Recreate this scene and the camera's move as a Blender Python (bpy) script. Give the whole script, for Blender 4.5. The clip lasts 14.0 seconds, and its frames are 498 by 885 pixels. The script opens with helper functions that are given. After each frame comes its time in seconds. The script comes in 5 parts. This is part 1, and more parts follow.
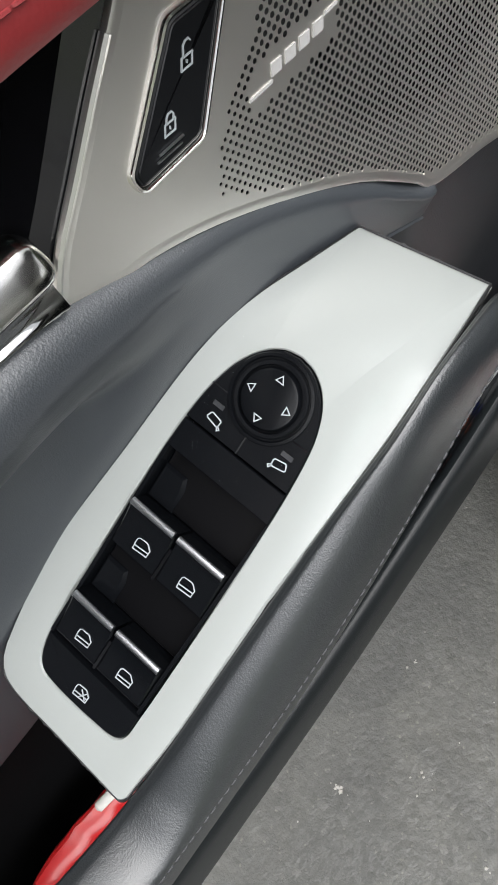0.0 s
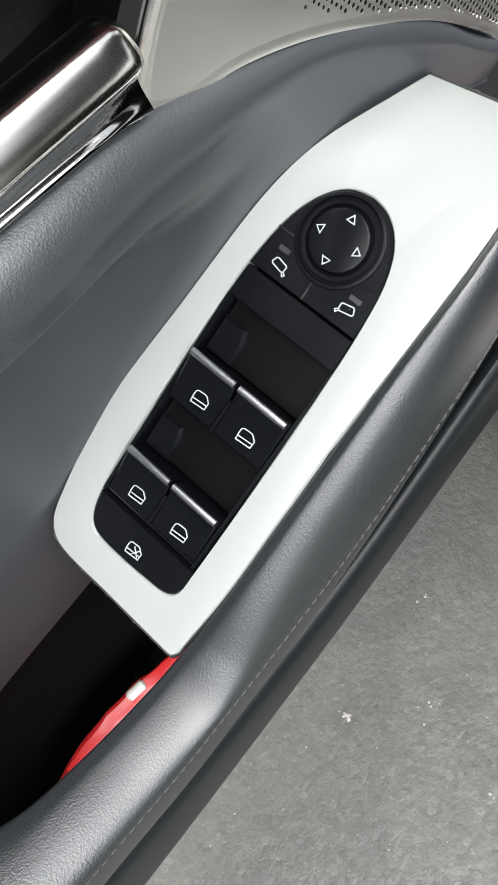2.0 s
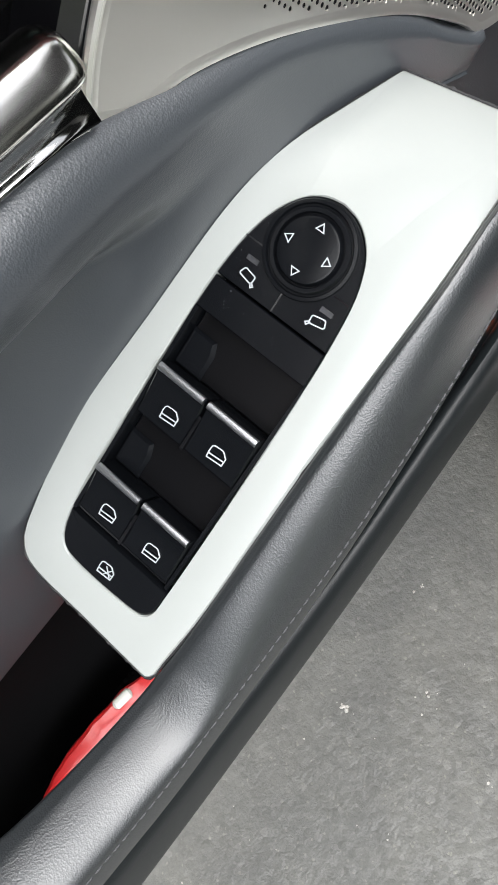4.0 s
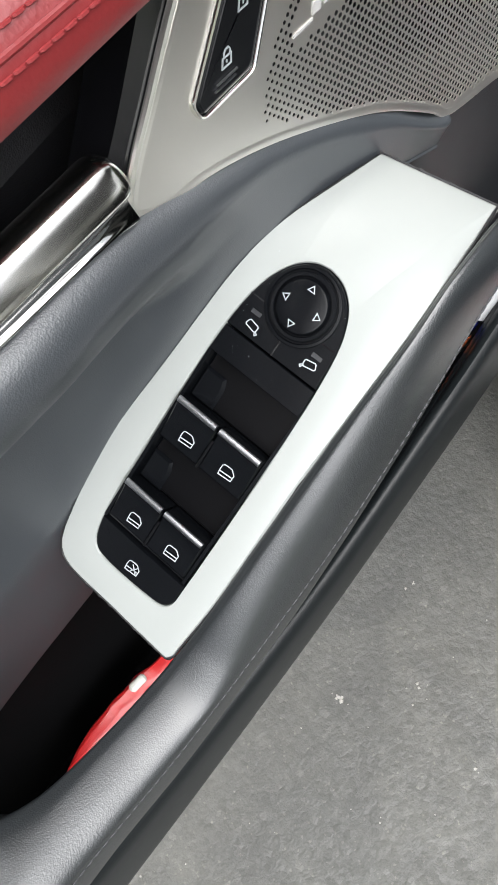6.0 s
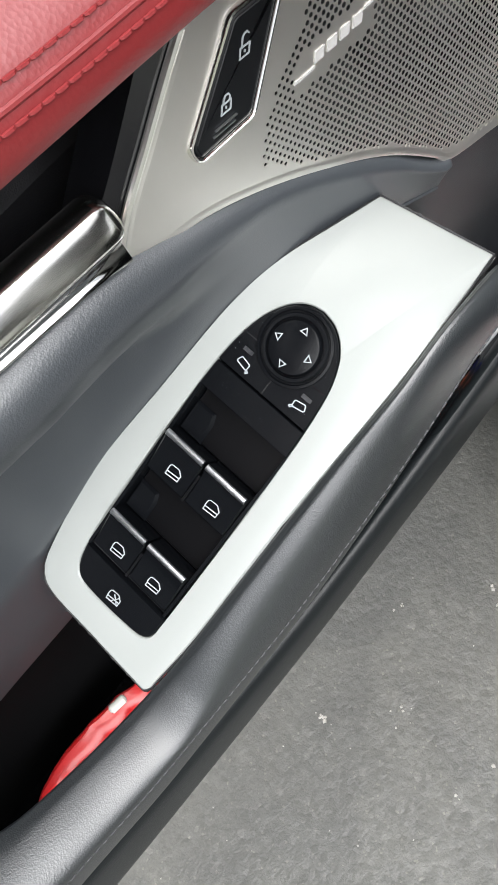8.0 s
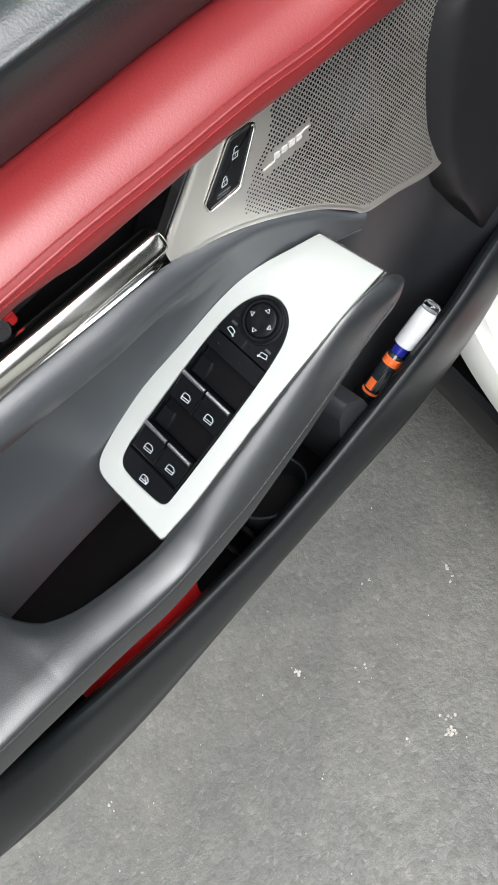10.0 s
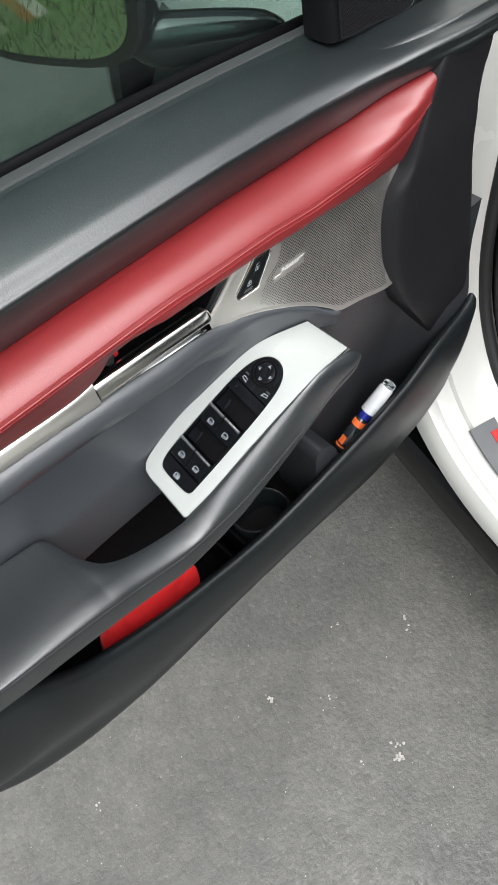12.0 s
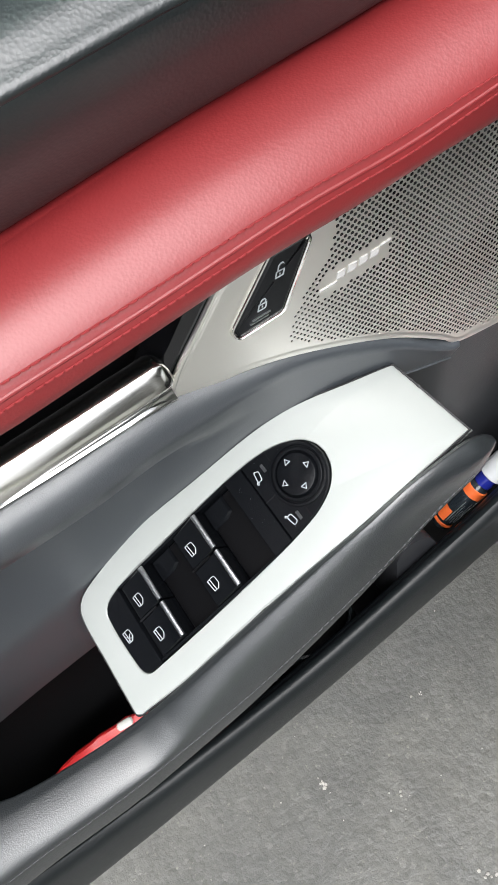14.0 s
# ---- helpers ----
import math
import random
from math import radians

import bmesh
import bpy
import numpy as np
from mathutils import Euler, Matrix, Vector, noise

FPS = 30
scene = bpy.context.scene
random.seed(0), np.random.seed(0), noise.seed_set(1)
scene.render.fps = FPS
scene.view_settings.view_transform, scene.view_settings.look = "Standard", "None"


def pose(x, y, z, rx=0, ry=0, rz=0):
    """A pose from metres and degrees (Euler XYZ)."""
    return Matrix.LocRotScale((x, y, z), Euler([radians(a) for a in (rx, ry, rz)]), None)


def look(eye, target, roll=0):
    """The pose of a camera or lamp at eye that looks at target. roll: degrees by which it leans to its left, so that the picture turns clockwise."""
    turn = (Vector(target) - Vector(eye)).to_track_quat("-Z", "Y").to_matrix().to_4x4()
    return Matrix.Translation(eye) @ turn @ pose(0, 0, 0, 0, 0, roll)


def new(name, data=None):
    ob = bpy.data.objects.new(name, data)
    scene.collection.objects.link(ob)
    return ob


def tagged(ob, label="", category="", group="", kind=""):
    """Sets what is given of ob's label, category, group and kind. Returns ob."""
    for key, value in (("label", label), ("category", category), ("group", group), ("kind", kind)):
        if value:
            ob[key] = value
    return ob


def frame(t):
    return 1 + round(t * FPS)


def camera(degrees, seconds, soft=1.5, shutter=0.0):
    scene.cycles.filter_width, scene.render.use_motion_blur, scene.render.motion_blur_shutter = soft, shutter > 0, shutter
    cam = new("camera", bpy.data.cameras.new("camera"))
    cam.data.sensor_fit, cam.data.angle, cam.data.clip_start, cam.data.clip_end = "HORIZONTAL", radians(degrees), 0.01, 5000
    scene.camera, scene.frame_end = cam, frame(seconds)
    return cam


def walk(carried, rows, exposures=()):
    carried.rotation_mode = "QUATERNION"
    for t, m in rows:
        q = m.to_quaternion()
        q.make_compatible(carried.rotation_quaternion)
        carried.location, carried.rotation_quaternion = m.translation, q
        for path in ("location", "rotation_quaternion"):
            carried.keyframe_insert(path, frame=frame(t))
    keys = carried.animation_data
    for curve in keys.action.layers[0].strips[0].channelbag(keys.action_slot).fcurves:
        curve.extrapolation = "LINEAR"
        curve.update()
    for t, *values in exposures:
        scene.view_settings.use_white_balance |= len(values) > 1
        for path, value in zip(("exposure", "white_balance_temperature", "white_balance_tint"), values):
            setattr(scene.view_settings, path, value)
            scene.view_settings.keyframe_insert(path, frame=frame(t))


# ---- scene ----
cam = camera(36.6, 14.0, soft=1.0)
PATH = [
    (0, (-0.087, -0.108, 1.137), (0.393, 0.709, -0.624), -24.6),
    (0.5, (-0.115, -0.143, 1.193), (0.356, 0.675, -0.57), -24.1),
    (1, (-0.128, -0.118, 1.163), (0.32, 0.691, -0.61), -24.4),
    (1.5, (-0.125, -0.107, 1.129), (0.295, 0.672, -0.665), -25.1),
    (2, (-0.131, -0.109, 1.121), (0.27, 0.656, -0.683), -25.9),
    (2.5, (-0.116, -0.106, 1.106), (0.268, 0.656, -0.702), -26.9),
    (2.7, (-0.112, -0.107, 1.102), (0.27, 0.65, -0.709), -27.0),
    (4.8, (-0.114, -0.107, 1.134), (0.239, 0.641, -0.686), -29.2),
    (5, (-0.114, -0.108, 1.14), (0.24, 0.65, -0.677), -29.3),
    (5.5, (-0.116, -0.112, 1.153), (0.244, 0.635, -0.667), -28.7),
    (6, (-0.118, -0.121, 1.169), (0.248, 0.616, -0.654), -28.0),
    (6.5, (-0.119, -0.134, 1.196), (0.256, 0.599, -0.626), -26.9),
    (7, (-0.12, -0.148, 1.214), (0.265, 0.578, -0.609), -25.5),
    (7.5, (-0.116, -0.137, 1.197), (0.271, 0.596, -0.624), -24.8),
    (8, (-0.105, -0.117, 1.172), (0.277, 0.624, -0.646), -24.7),
    (8.2, (-0.102, -0.105, 1.164), (0.275, 0.642, -0.653), -24.9),
    (10.3, (-0.228, -0.256, 1.382), (0.238, 0.551, -0.388), -19.9),
    (10.5, (-0.275, -0.267, 1.422), (0.229, 0.562, -0.327), -18.9),
    (11, (-0.366, -0.322, 1.519), (0.307, 0.462, -0.193), -11.4),
    (11.5, (-0.389, -0.367, 1.563), (0.35, 0.403, -0.129), -9.0),
    (12, (-0.305, -0.378, 1.512), (0.322, 0.538, -0.152), -11.9),
    (12.5, (-0.248, -0.406, 1.528), (0.251, 0.63, -0.109), -15.2),
    (13, (-0.22, -0.42, 1.526), (0.226, 0.648, -0.105), -16.7),
    (13.5, (-0.157, -0.296, 1.413), (0.226, 0.761, -0.24), -18.6),
    (13.7, (-0.12, -0.228, 1.355), (0.253, 0.792, -0.325), -19.6),
    (14, (-0.076, -0.16, 1.255), (0.23, 0.805, -0.47), -22.6),
]
walk(cam, [(t, look(eye, target, roll)) for t, eye, target, roll in PATH], exposures=[(0, 1.13), (0.25, 1.30), (0.5, 1.46), (8.2, 1.47), (10.5, 1.66), (11.0, 1.68), (11.5, 1.55), (12.0, 1.45), (12.5, 1.58), (13.0, 1.52), (13.5, 1.53), (14, 1.50)])


# ---- world and light: a bright overcast day ----
world = bpy.data.worlds.new("overcast_sky")
scene.world = world
world.use_nodes = True
wn, wl = world.node_tree.nodes, world.node_tree.links
sky = wn.new("ShaderNodeTexSky")
sky.sky_type, sky.sun_disc = "NISHITA", False
sky.sun_elevation, sky.sun_rotation, sky.dust_density = radians(68), radians(189), 3.0
grey = wn.new("ShaderNodeHueSaturation")
grey.inputs["Saturation"].default_value = 0.22
wl.new(sky.outputs[0], grey.inputs["Color"])
wl.new(grey.outputs[0], wn["Background"].inputs["Color"])
wn["Background"].inputs["Strength"].default_value = 0.10
sun = new("sun", bpy.data.lights.new("sun", "SUN"))
sun.data.energy, sun.data.angle, sun.data.color = 3.0, radians(84), (0.985, 0.99, 1.0)
sun.matrix_world = look((-0.60, -1.15, 3.1), (0, 0, 0))
scene.view_settings.exposure = 1.30


# ---- materials ----
def material(name, color, rough=0.5, metal=0.0, coat=0.0, color2=None, scale=8.0, grain=0.0, grain_scale=900.0, rough_var=0.08, spec=0.5, coat_rough=0.05):
    """A painted, moulded or metal surface: two tones at a wide scale, a fine grain as relief, uneven gloss."""
    m = bpy.data.materials.new(name)
    m.use_nodes = True
    n, l = m.node_tree.nodes, m.node_tree.links
    b = n["Principled BSDF"]
    b.inputs["Metallic"].default_value, b.inputs["Coat Weight"].default_value = metal, coat
    b.inputs["Coat Roughness"].default_value, b.inputs["Specular IOR Level"].default_value = coat_rough, spec
    pos = n.new("ShaderNodeTexCoord")
    wide = n.new("ShaderNodeTexNoise")
    wide.inputs["Scale"].default_value, wide.inputs["Detail"].default_value = scale, 6
    l.new(pos.outputs["Object"], wide.inputs["Vector"])
    mix = n.new("ShaderNodeMix")
    mix.data_type = "RGBA"
    mix.inputs["A"].default_value = (*color, 1)
    mix.inputs["B"].default_value = (*(color2 or [c * 0.8 for c in color]), 1)
    l.new(wide.outputs["Fac"], mix.inputs["Factor"])
    l.new(mix.outputs["Result"], b.inputs["Base Color"])
    spread = n.new("ShaderNodeMapRange")
    spread.inputs["To Min"].default_value, spread.inputs["To Max"].default_value = max(rough - rough_var, 0.02), rough + rough_var
    l.new(wide.outputs["Fac"], spread.inputs["Value"])
    l.new(spread.outputs["Result"], b.inputs["Roughness"])
    if grain:
        cell = n.new("ShaderNodeTexVoronoi")
        cell.inputs["Scale"].default_value = grain_scale
        l.new(pos.outputs["Object"], cell.inputs["Vector"])
        fine = n.new("ShaderNodeTexNoise")
        fine.inputs["Scale"].default_value, fine.inputs["Detail"].default_value = grain_scale * 0.5, 3
        l.new(pos.outputs["Object"], fine.inputs["Vector"])
        both = n.new("ShaderNodeMath")
        both.operation = "MULTIPLY_ADD"
        both.inputs[1].default_value = 0.7
        l.new(cell.outputs["Distance"], both.inputs[0])
        l.new(fine.outputs["Fac"], both.inputs[2])
        bump = n.new("ShaderNodeBump")
        bump.inputs["Strength"].default_value, bump.inputs["Distance"].default_value = grain, 0.0006
        l.new(both.outputs[0], bump.inputs["Height"])
        l.new(bump.outputs["Normal"], b.inputs["Normal"])
    return m


# Same leather as the armrest, lightened to stand for light on the bolster.
bolster_leather_lit = material("bolster_leather_lit", (0.039, 0.0440, 0.0500), 0.36, grain=0.15, grain_scale=1500, color2=(0.031, 0.035, 0.0395), spec=0.95)
leather = material("black_leather", (0.0150, 0.0174, 0.0190), 0.33, grain=0.20, grain_scale=1450, color2=(0.0118, 0.0138, 0.0151), spec=0.95)
soft = material("black_soft_plastic", (0.0060, 0.0080, 0.0090), 0.40, grain=0.18, grain_scale=1300, spec=0.32)
pad_skin = material("upper_pad_skin", (0.0085, 0.0115, 0.0122), 0.36, grain=0.17, grain_scale=760, color2=(0.007, 0.0095, 0.0102), spec=0.9)
matt = material("black_matt_plastic", (0.007, 0.007, 0.0085), 0.55, grain=0.25, grain_scale=1400, spec=0.3)
gloss = material("gloss_black", (0.005, 0.005, 0.006), 0.12, coat=0.4, rough_var=0.03)
cladding = material("black_cladding", (0.004, 0.004, 0.0045), 0.30, spec=0.2, rough_var=0.05)
switch_black = material("switch_black", (0.0035, 0.004, 0.005), 0.25, grain=0.03, grain_scale=2500, spec=0.17)
lock_black = material("lock_switch_black", (0.004, 0.0045, 0.0055), 0.40, grain=0.05, grain_scale=2500, spec=0.3)
sail_black = material("sail_black", (0.0035, 0.0038, 0.0045), 0.34, grain=0.10, grain_scale=1300, spec=0.32)
# Also puts shade into the colour of the pocket floor and ribs.
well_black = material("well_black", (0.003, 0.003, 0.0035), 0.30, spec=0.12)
red_leather = material("red_leather", (0.165, 0.0125, 0.0142), 0.44, coat=0.10, coat_rough=0.5, grain=0.14, grain_scale=900, color2=(0.148, 0.0092, 0.0102), spec=0.70)
red_thread = material("red_thread", (0.20, 0.018, 0.020), 0.5)
grey_thread = material("grey_thread", (0.042, 0.043, 0.046), 0.6)
white_gloss = material("white_gloss_trim", (0.298, 0.313, 0.302), 0.22, coat=0.2, color2=(0.283, 0.298, 0.287), scale=14, rough_var=0.05)
silver = material("satin_silver", (0.90, 0.88, 0.84), 0.33, metal=1.0, color2=(0.77, 0.75, 0.71), scale=30)
satin_plate = material("satin_plate", (0.92, 0.89, 0.84), 0.40, metal=1.0, color2=(0.86, 0.83, 0.78), scale=30, rough_var=0.04)
chrome = material("chrome", (0.88, 0.86, 0.82), 0.16, metal=1.0, rough_var=0.04)
# Chrome darkened in colour for the dark that the moulding reflects.
chrome_dark_reflection = material("chrome_dark_reflection", (0.50, 0.50, 0.49), 0.10, metal=1.0, rough_var=0.03)
bar_metal = material("brushed_bar", (0.55, 0.56, 0.58), 0.30, metal=1.0)
rubber = material("rubber_seal", (0.014, 0.014, 0.015), 0.55, grain=0.2)
seal_black = material("black_window_seal", (0.003, 0.003, 0.0034), 0.5, spec=0.06)
seal_grey = material("grey_felt_seal", (0.018, 0.021, 0.021), 0.75, grain=0.5)
car_white = material("white_car_paint", (0.47, 0.47, 0.445), 0.25, coat=0.8, color2=(0.45, 0.45, 0.425), scale=3)
icon_white = material("printed_white", (0.38, 0.41, 0.43), 0.6)
badge_grey = material("badge_grey", (0.44, 0.43, 0.42), 0.5)
orange = material("orange_plastic", (0.70, 0.13, 0.03), 0.4)
blue = material("blue_plastic", (0.012, 0.018, 0.20), 0.15, coat=0.5)
cap_white = material("white_cap_plastic", (0.44, 0.45, 0.46), 0.35)
label_dark = material("dark_label", (0.015, 0.02, 0.025), 0.25, coat=0.5)
red_wrap = material("red_wrapper", (0.56, 0.02, 0.022), 0.32, coat=0.25, spec=0.5, coat_rough=0.2)
plate_grey = material("scuff_plate_grey", (0.10, 0.105, 0.11), 0.45, grain=0.3)
scuff_red = material("scuff_plate_red", (0.45, 0.02, 0.02), 0.35)
cloth_grey = material("speaker_cloth", (0.030, 0.029, 0.029), 0.9, grain=0.4, grain_scale=2000)
trim_grey = material("dark_grey_trim", (0.018, 0.019, 0.022), 0.45, grain=0.3, grain_scale=1200)
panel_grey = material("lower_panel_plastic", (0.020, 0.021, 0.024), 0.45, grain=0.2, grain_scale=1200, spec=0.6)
# Panel plastic taken to near black for the shade inside the pocket.
pocket_shade = material("pocket_shade_plastic", (0.004, 0.004, 0.0045), 0.75, spec=0.1)
carpet = material("black_carpet", (0.012, 0.012, 0.013), 0.95, grain=1.0, grain_scale=900)


def asphalt():
    """Worn asphalt: stones of two sizes in a darker binder, wide stains, pale worn tops."""
    m = bpy.data.materials.new("asphalt")
    m.use_nodes = True
    n, l = m.node_tree.nodes, m.node_tree.links
    b = n["Principled BSDF"]
    pos = n.new("ShaderNodeTexCoord")

    def cells(scale, warp):
        v = n.new("ShaderNodeTexVoronoi")
        v.inputs["Scale"].default_value, v.inputs["Randomness"].default_value = scale, 1.0
        shift = n.new("ShaderNodeMix")
        shift.data_type, shift.blend_type = "RGBA", "LINEAR_LIGHT"
        shift.inputs["Factor"].default_value = warp
        wob = n.new("ShaderNodeTexNoise")
        wob.inputs["Scale"].default_value, wob.inputs["Detail"].default_value = scale * 0.8, 2
        l.new(pos.outputs["Object"], wob.inputs["Vector"])
        l.new(pos.outputs["Object"], shift.inputs["A"])
        l.new(wob.outputs["Color"], shift.inputs["B"])
        l.new(shift.outputs["Result"], v.inputs["Vector"])
        return v

    def clouds(scale, detail, rough=0.55):
        t = n.new("ShaderNodeTexNoise")
        t.inputs["Scale"].default_value, t.inputs["Detail"].default_value, t.inputs["Roughness"].default_value = scale, detail, rough
        l.new(pos.outputs["Object"], t.inputs["Vector"])
        return t

    def ramp(source, *stops):
        r = n.new("ShaderNodeValToRGB")
        r.color_ramp.elements[0].position, r.color_ramp.elements[0].color = stops[0][0], (*stops[0][1], 1)
        r.color_ramp.elements[1].position, r.color_ramp.elements[1].color = stops[-1][0], (*stops[-1][1], 1)
        for place, value in stops[1:-1]:
            r.color_ramp.elements.new(place).color = (*value, 1)
        l.new(source, r.inputs["Fac"])
        return r.outputs["Color"]

    def times(a, c, kind="MULTIPLY", factor=1.0):
        x = n.new("ShaderNodeMix")
        x.data_type, x.blend_type = "RGBA", kind
        x.inputs["Factor"].default_value = factor
        l.new(a, x.inputs["A"])
        l.new(c, x.inputs["B"])
        return x.outputs["Result"]

    def sums(a, k, c):
        x = n.new("ShaderNodeMath")
        x.operation = "MULTIPLY_ADD"
        x.inputs[1].default_value = k
        l.new(a, x.inputs[0])
        if isinstance(c, float):
            x.inputs[2].default_value = c
        else:
            l.new(c, x.inputs[2])
        return x.outputs[0]

    big, small = cells(115, 0.0035), cells(330, 0.0012)
    lump, lumps, wide, mid = clouds(38, 5, 0.6), clouds(88, 4, 0.62), clouds(2.6, 8, 0.6), clouds(14, 6, 0.6)
    tint = n.new("ShaderNodeSeparateColor")
    l.new(big.outputs["Color"], tint.inputs["Color"])
    grit = n.new("ShaderNodeSeparateColor")
    l.new(small.outputs["Color"], grit.inputs["Color"])
    base = ramp(tint.outputs["Red"], (0.0, (0.066, 0.0655, 0.060)), (0.55, (0.072, 0.0715, 0.0655)), (0.95, (0.077, 0.0765, 0.0705)), (1.0, (0.094, 0.0925, 0.0855)))
    base = times(base, ramp(grit.outputs["Green"], (0.0, (0.93, 0.93, 0.93)), (0.5, (1.0, 1.0, 1.0)), (0.965, (1.05, 1.05, 1.04)), (1.0, (1.55, 1.52, 1.46))))
    base = times(base, ramp(small.outputs["Distance"], (0.0, (1.04, 1.04, 1.04)), (0.75, (0.90, 0.90, 0.90))))
    base = times(base, ramp(wide.outputs["Fac"], (0.34, (0.76, 0.775, 0.775)), (0.66, (1.17, 1.155, 1.11))))
    base = times(base, ramp(mid.outputs["Fac"], (0.34, (0.84, 0.84, 0.85)), (0.66, (1.12, 1.12, 1.11))))
    l.new(base, b.inputs["Base Color"])
    gloss_map = n.new("ShaderNodeMapRange")
    gloss_map.inputs["To Min"].default_value, gloss_map.inputs["To Max"].default_value = 0.42, 0.66
    l.new(tint.outputs["Blue"], gloss_map.inputs["Value"])
    l.new(gloss_map.outputs["Result"], b.inputs["Roughness"])
    height = sums(lump.outputs["Fac"], 2.0, sums(lumps.outputs["Fac"], 1.9, sums(big.outputs["Distance"], -0.55, sums(small.outputs["Distance"], -0.30, 0.0))))
    bump = n.new("ShaderNodeBump")
    bump.inputs["Strength"].default_value, bump.inputs["Distance"].default_value = 0.30, 0.0030
    l.new(height, bump.inputs["Height"])
    l.new(bump.outputs["Normal"], b.inputs["Normal"])
    return m


def clear_glass(name, tint):
    m = bpy.data.materials.new(name)
    m.use_nodes = True
    b = m.node_tree.nodes["Principled BSDF"]
    b.inputs["Base Color"].default_value = (*tint, 1)
    b.inputs["Roughness"].default_value, b.inputs["Transmission Weight"].default_value, b.inputs["IOR"].default_value = 0.0, 1.0, 1.45
    return m


window_glass = clear_glass("green_window_glass", (0.27, 0.395, 0.355))
mirror_silver = material("mirror_silver", (0.85, 0.88, 0.88), 0.02, metal=1.0, rough_var=0.0)


# ---- building helpers ----
def thing(name, label, category, at=(0, 0, 0), group="", kind=""):
    ob = new(name)
    ob.location = at
    return tagged(ob, label, category, group, kind)


def part(name, bm, mat, parent, label="", sharp=35):
    """One mesh object under a thing or part, in world places."""
    bmesh.ops.recalc_face_normals(bm, faces=bm.faces)
    me = bpy.data.meshes.new(name)
    bm.to_mesh(me)
    bm.free()
    me.materials.append(mat)
    me.polygons.foreach_set("use_smooth", [True] * len(me.polygons))
    me.set_sharp_from_angle(angle=radians(sharp))
    ob = new(name, me)
    if parent is not None:
        ob.parent = parent
        ob.matrix_parent_inverse = Matrix.Translation(-parent.location)
    if label:
        tagged(ob, label)
    return ob


def spline(points, n):
    """n points on a smooth curve through the given ones."""
    p = np.array(points, float)
    d = np.r_[0, np.cumsum(np.sqrt((np.diff(p, axis=0) ** 2).sum(1)) ** 0.5)]
    tan = np.gradient(p, d, axis=0)
    out = []
    for s in np.linspace(0, d[-1], n):
        k = min(int(np.searchsorted(d, s, "right")) - 1, len(d) - 2)
        w = d[k + 1] - d[k]
        t = (s - d[k]) / w
        out.append((2 * t**3 - 3 * t**2 + 1) * p[k] + (t**3 - 2 * t**2 + t) * w * tan[k] + (3 * t**2 - 2 * t**3) * p[k + 1] + (t**3 - t**2) * w * tan[k + 1])
    return np.array(out)


def rail(*rows):
    """A smooth function of the first column that gives the others."""
    p = np.array(sorted(rows), float)
    x, v = p[:, 0], p[:, 1:]
    slope = np.diff(v, axis=0) / np.diff(x)[:, None]
    tan = np.zeros_like(v)
    tan[0], tan[-1] = slope[0], slope[-1]
    same = slope[1:] * slope[:-1] > 0
    tan[1:-1] = np.where(same, 2 * slope[1:] * slope[:-1] / np.where(same, slope[1:] + slope[:-1], 1), 0)

    def at(q):
        q = min(max(q, x[0]), x[-1])
        k = min(int(np.searchsorted(x, q, "right")) - 1, len(x) - 2)
        w = x[k + 1] - x[k]
        t = (q - x[k]) / w
        return (2 * t**3 - 3 * t**2 + 1) * v[k] + (t**3 - 2 * t**2 + t) * w * tan[k] + (3 * t**2 - 2 * t**3) * v[k + 1] + (t**3 - t**2) * w * tan[k + 1]

    return at


def loft(sections, closed=True, caps=True, ring=False):
    """A skin over rows of points. closed: each row is a loop; ring: the last row joins the first."""
    bm = bmesh.new()
    rows = [[bm.verts.new(p) for p in row] for row in sections]
    pairs = list(zip(rows, rows[1:])) + ([(rows[-1], rows[0])] if ring else [])
    for a, b in pairs:
        n = len(a)
        for i in range(n if closed else n - 1):
            j = (i + 1) % n
            bm.faces.new((a[i], a[j], b[j], b[i]))
    if closed and caps and not ring:
        bm.faces.new(rows[0])
        bm.faces.new(rows[-1][::-1])
    return bm


def shell(front, depth, drop=0.0):
    """A loop from an open profile of (y, z) and the same set back outwards by depth."""
    return list(front) + [(y + depth, z - drop) for y, z in reversed(front)]


def panel(xs, profile, depth, n=18, drop=0.0):
    """A door panel: at each x a smooth profile of (y, z) from above down, with thickness."""
    rows = []
    for x in xs:
        front = [tuple(q) for q in spline(profile(x), n)]
        rows.append([(x, y, z) for y, z in shell(front, depth, drop)])
    return loft(rows)


def tube(points, radius, sides=10, n=None, flat=1.0):
    """A round bar along a path; radius may be a function of 0..1."""
    pts = [Vector(p) for p in (spline(points, n) if n else points)]
    rows = []
    for i, p in enumerate(pts):
        d = (pts[min(i + 1, len(pts) - 1)] - pts[max(i - 1, 0)]).normalized()
        a = d.cross(Vector((0, 0, 1)))
        a = a.normalized() if a.length > 1e-4 else Vector((1, 0, 0))
        b = a.cross(d)
        r = radius(i / (len(pts) - 1)) if callable(radius) else radius
        rows.append([p + a * r * math.cos(2 * math.pi * k / sides) + b * r * flat * math.sin(2 * math.pi * k / sides) for k in range(sides)])
    return loft(rows)


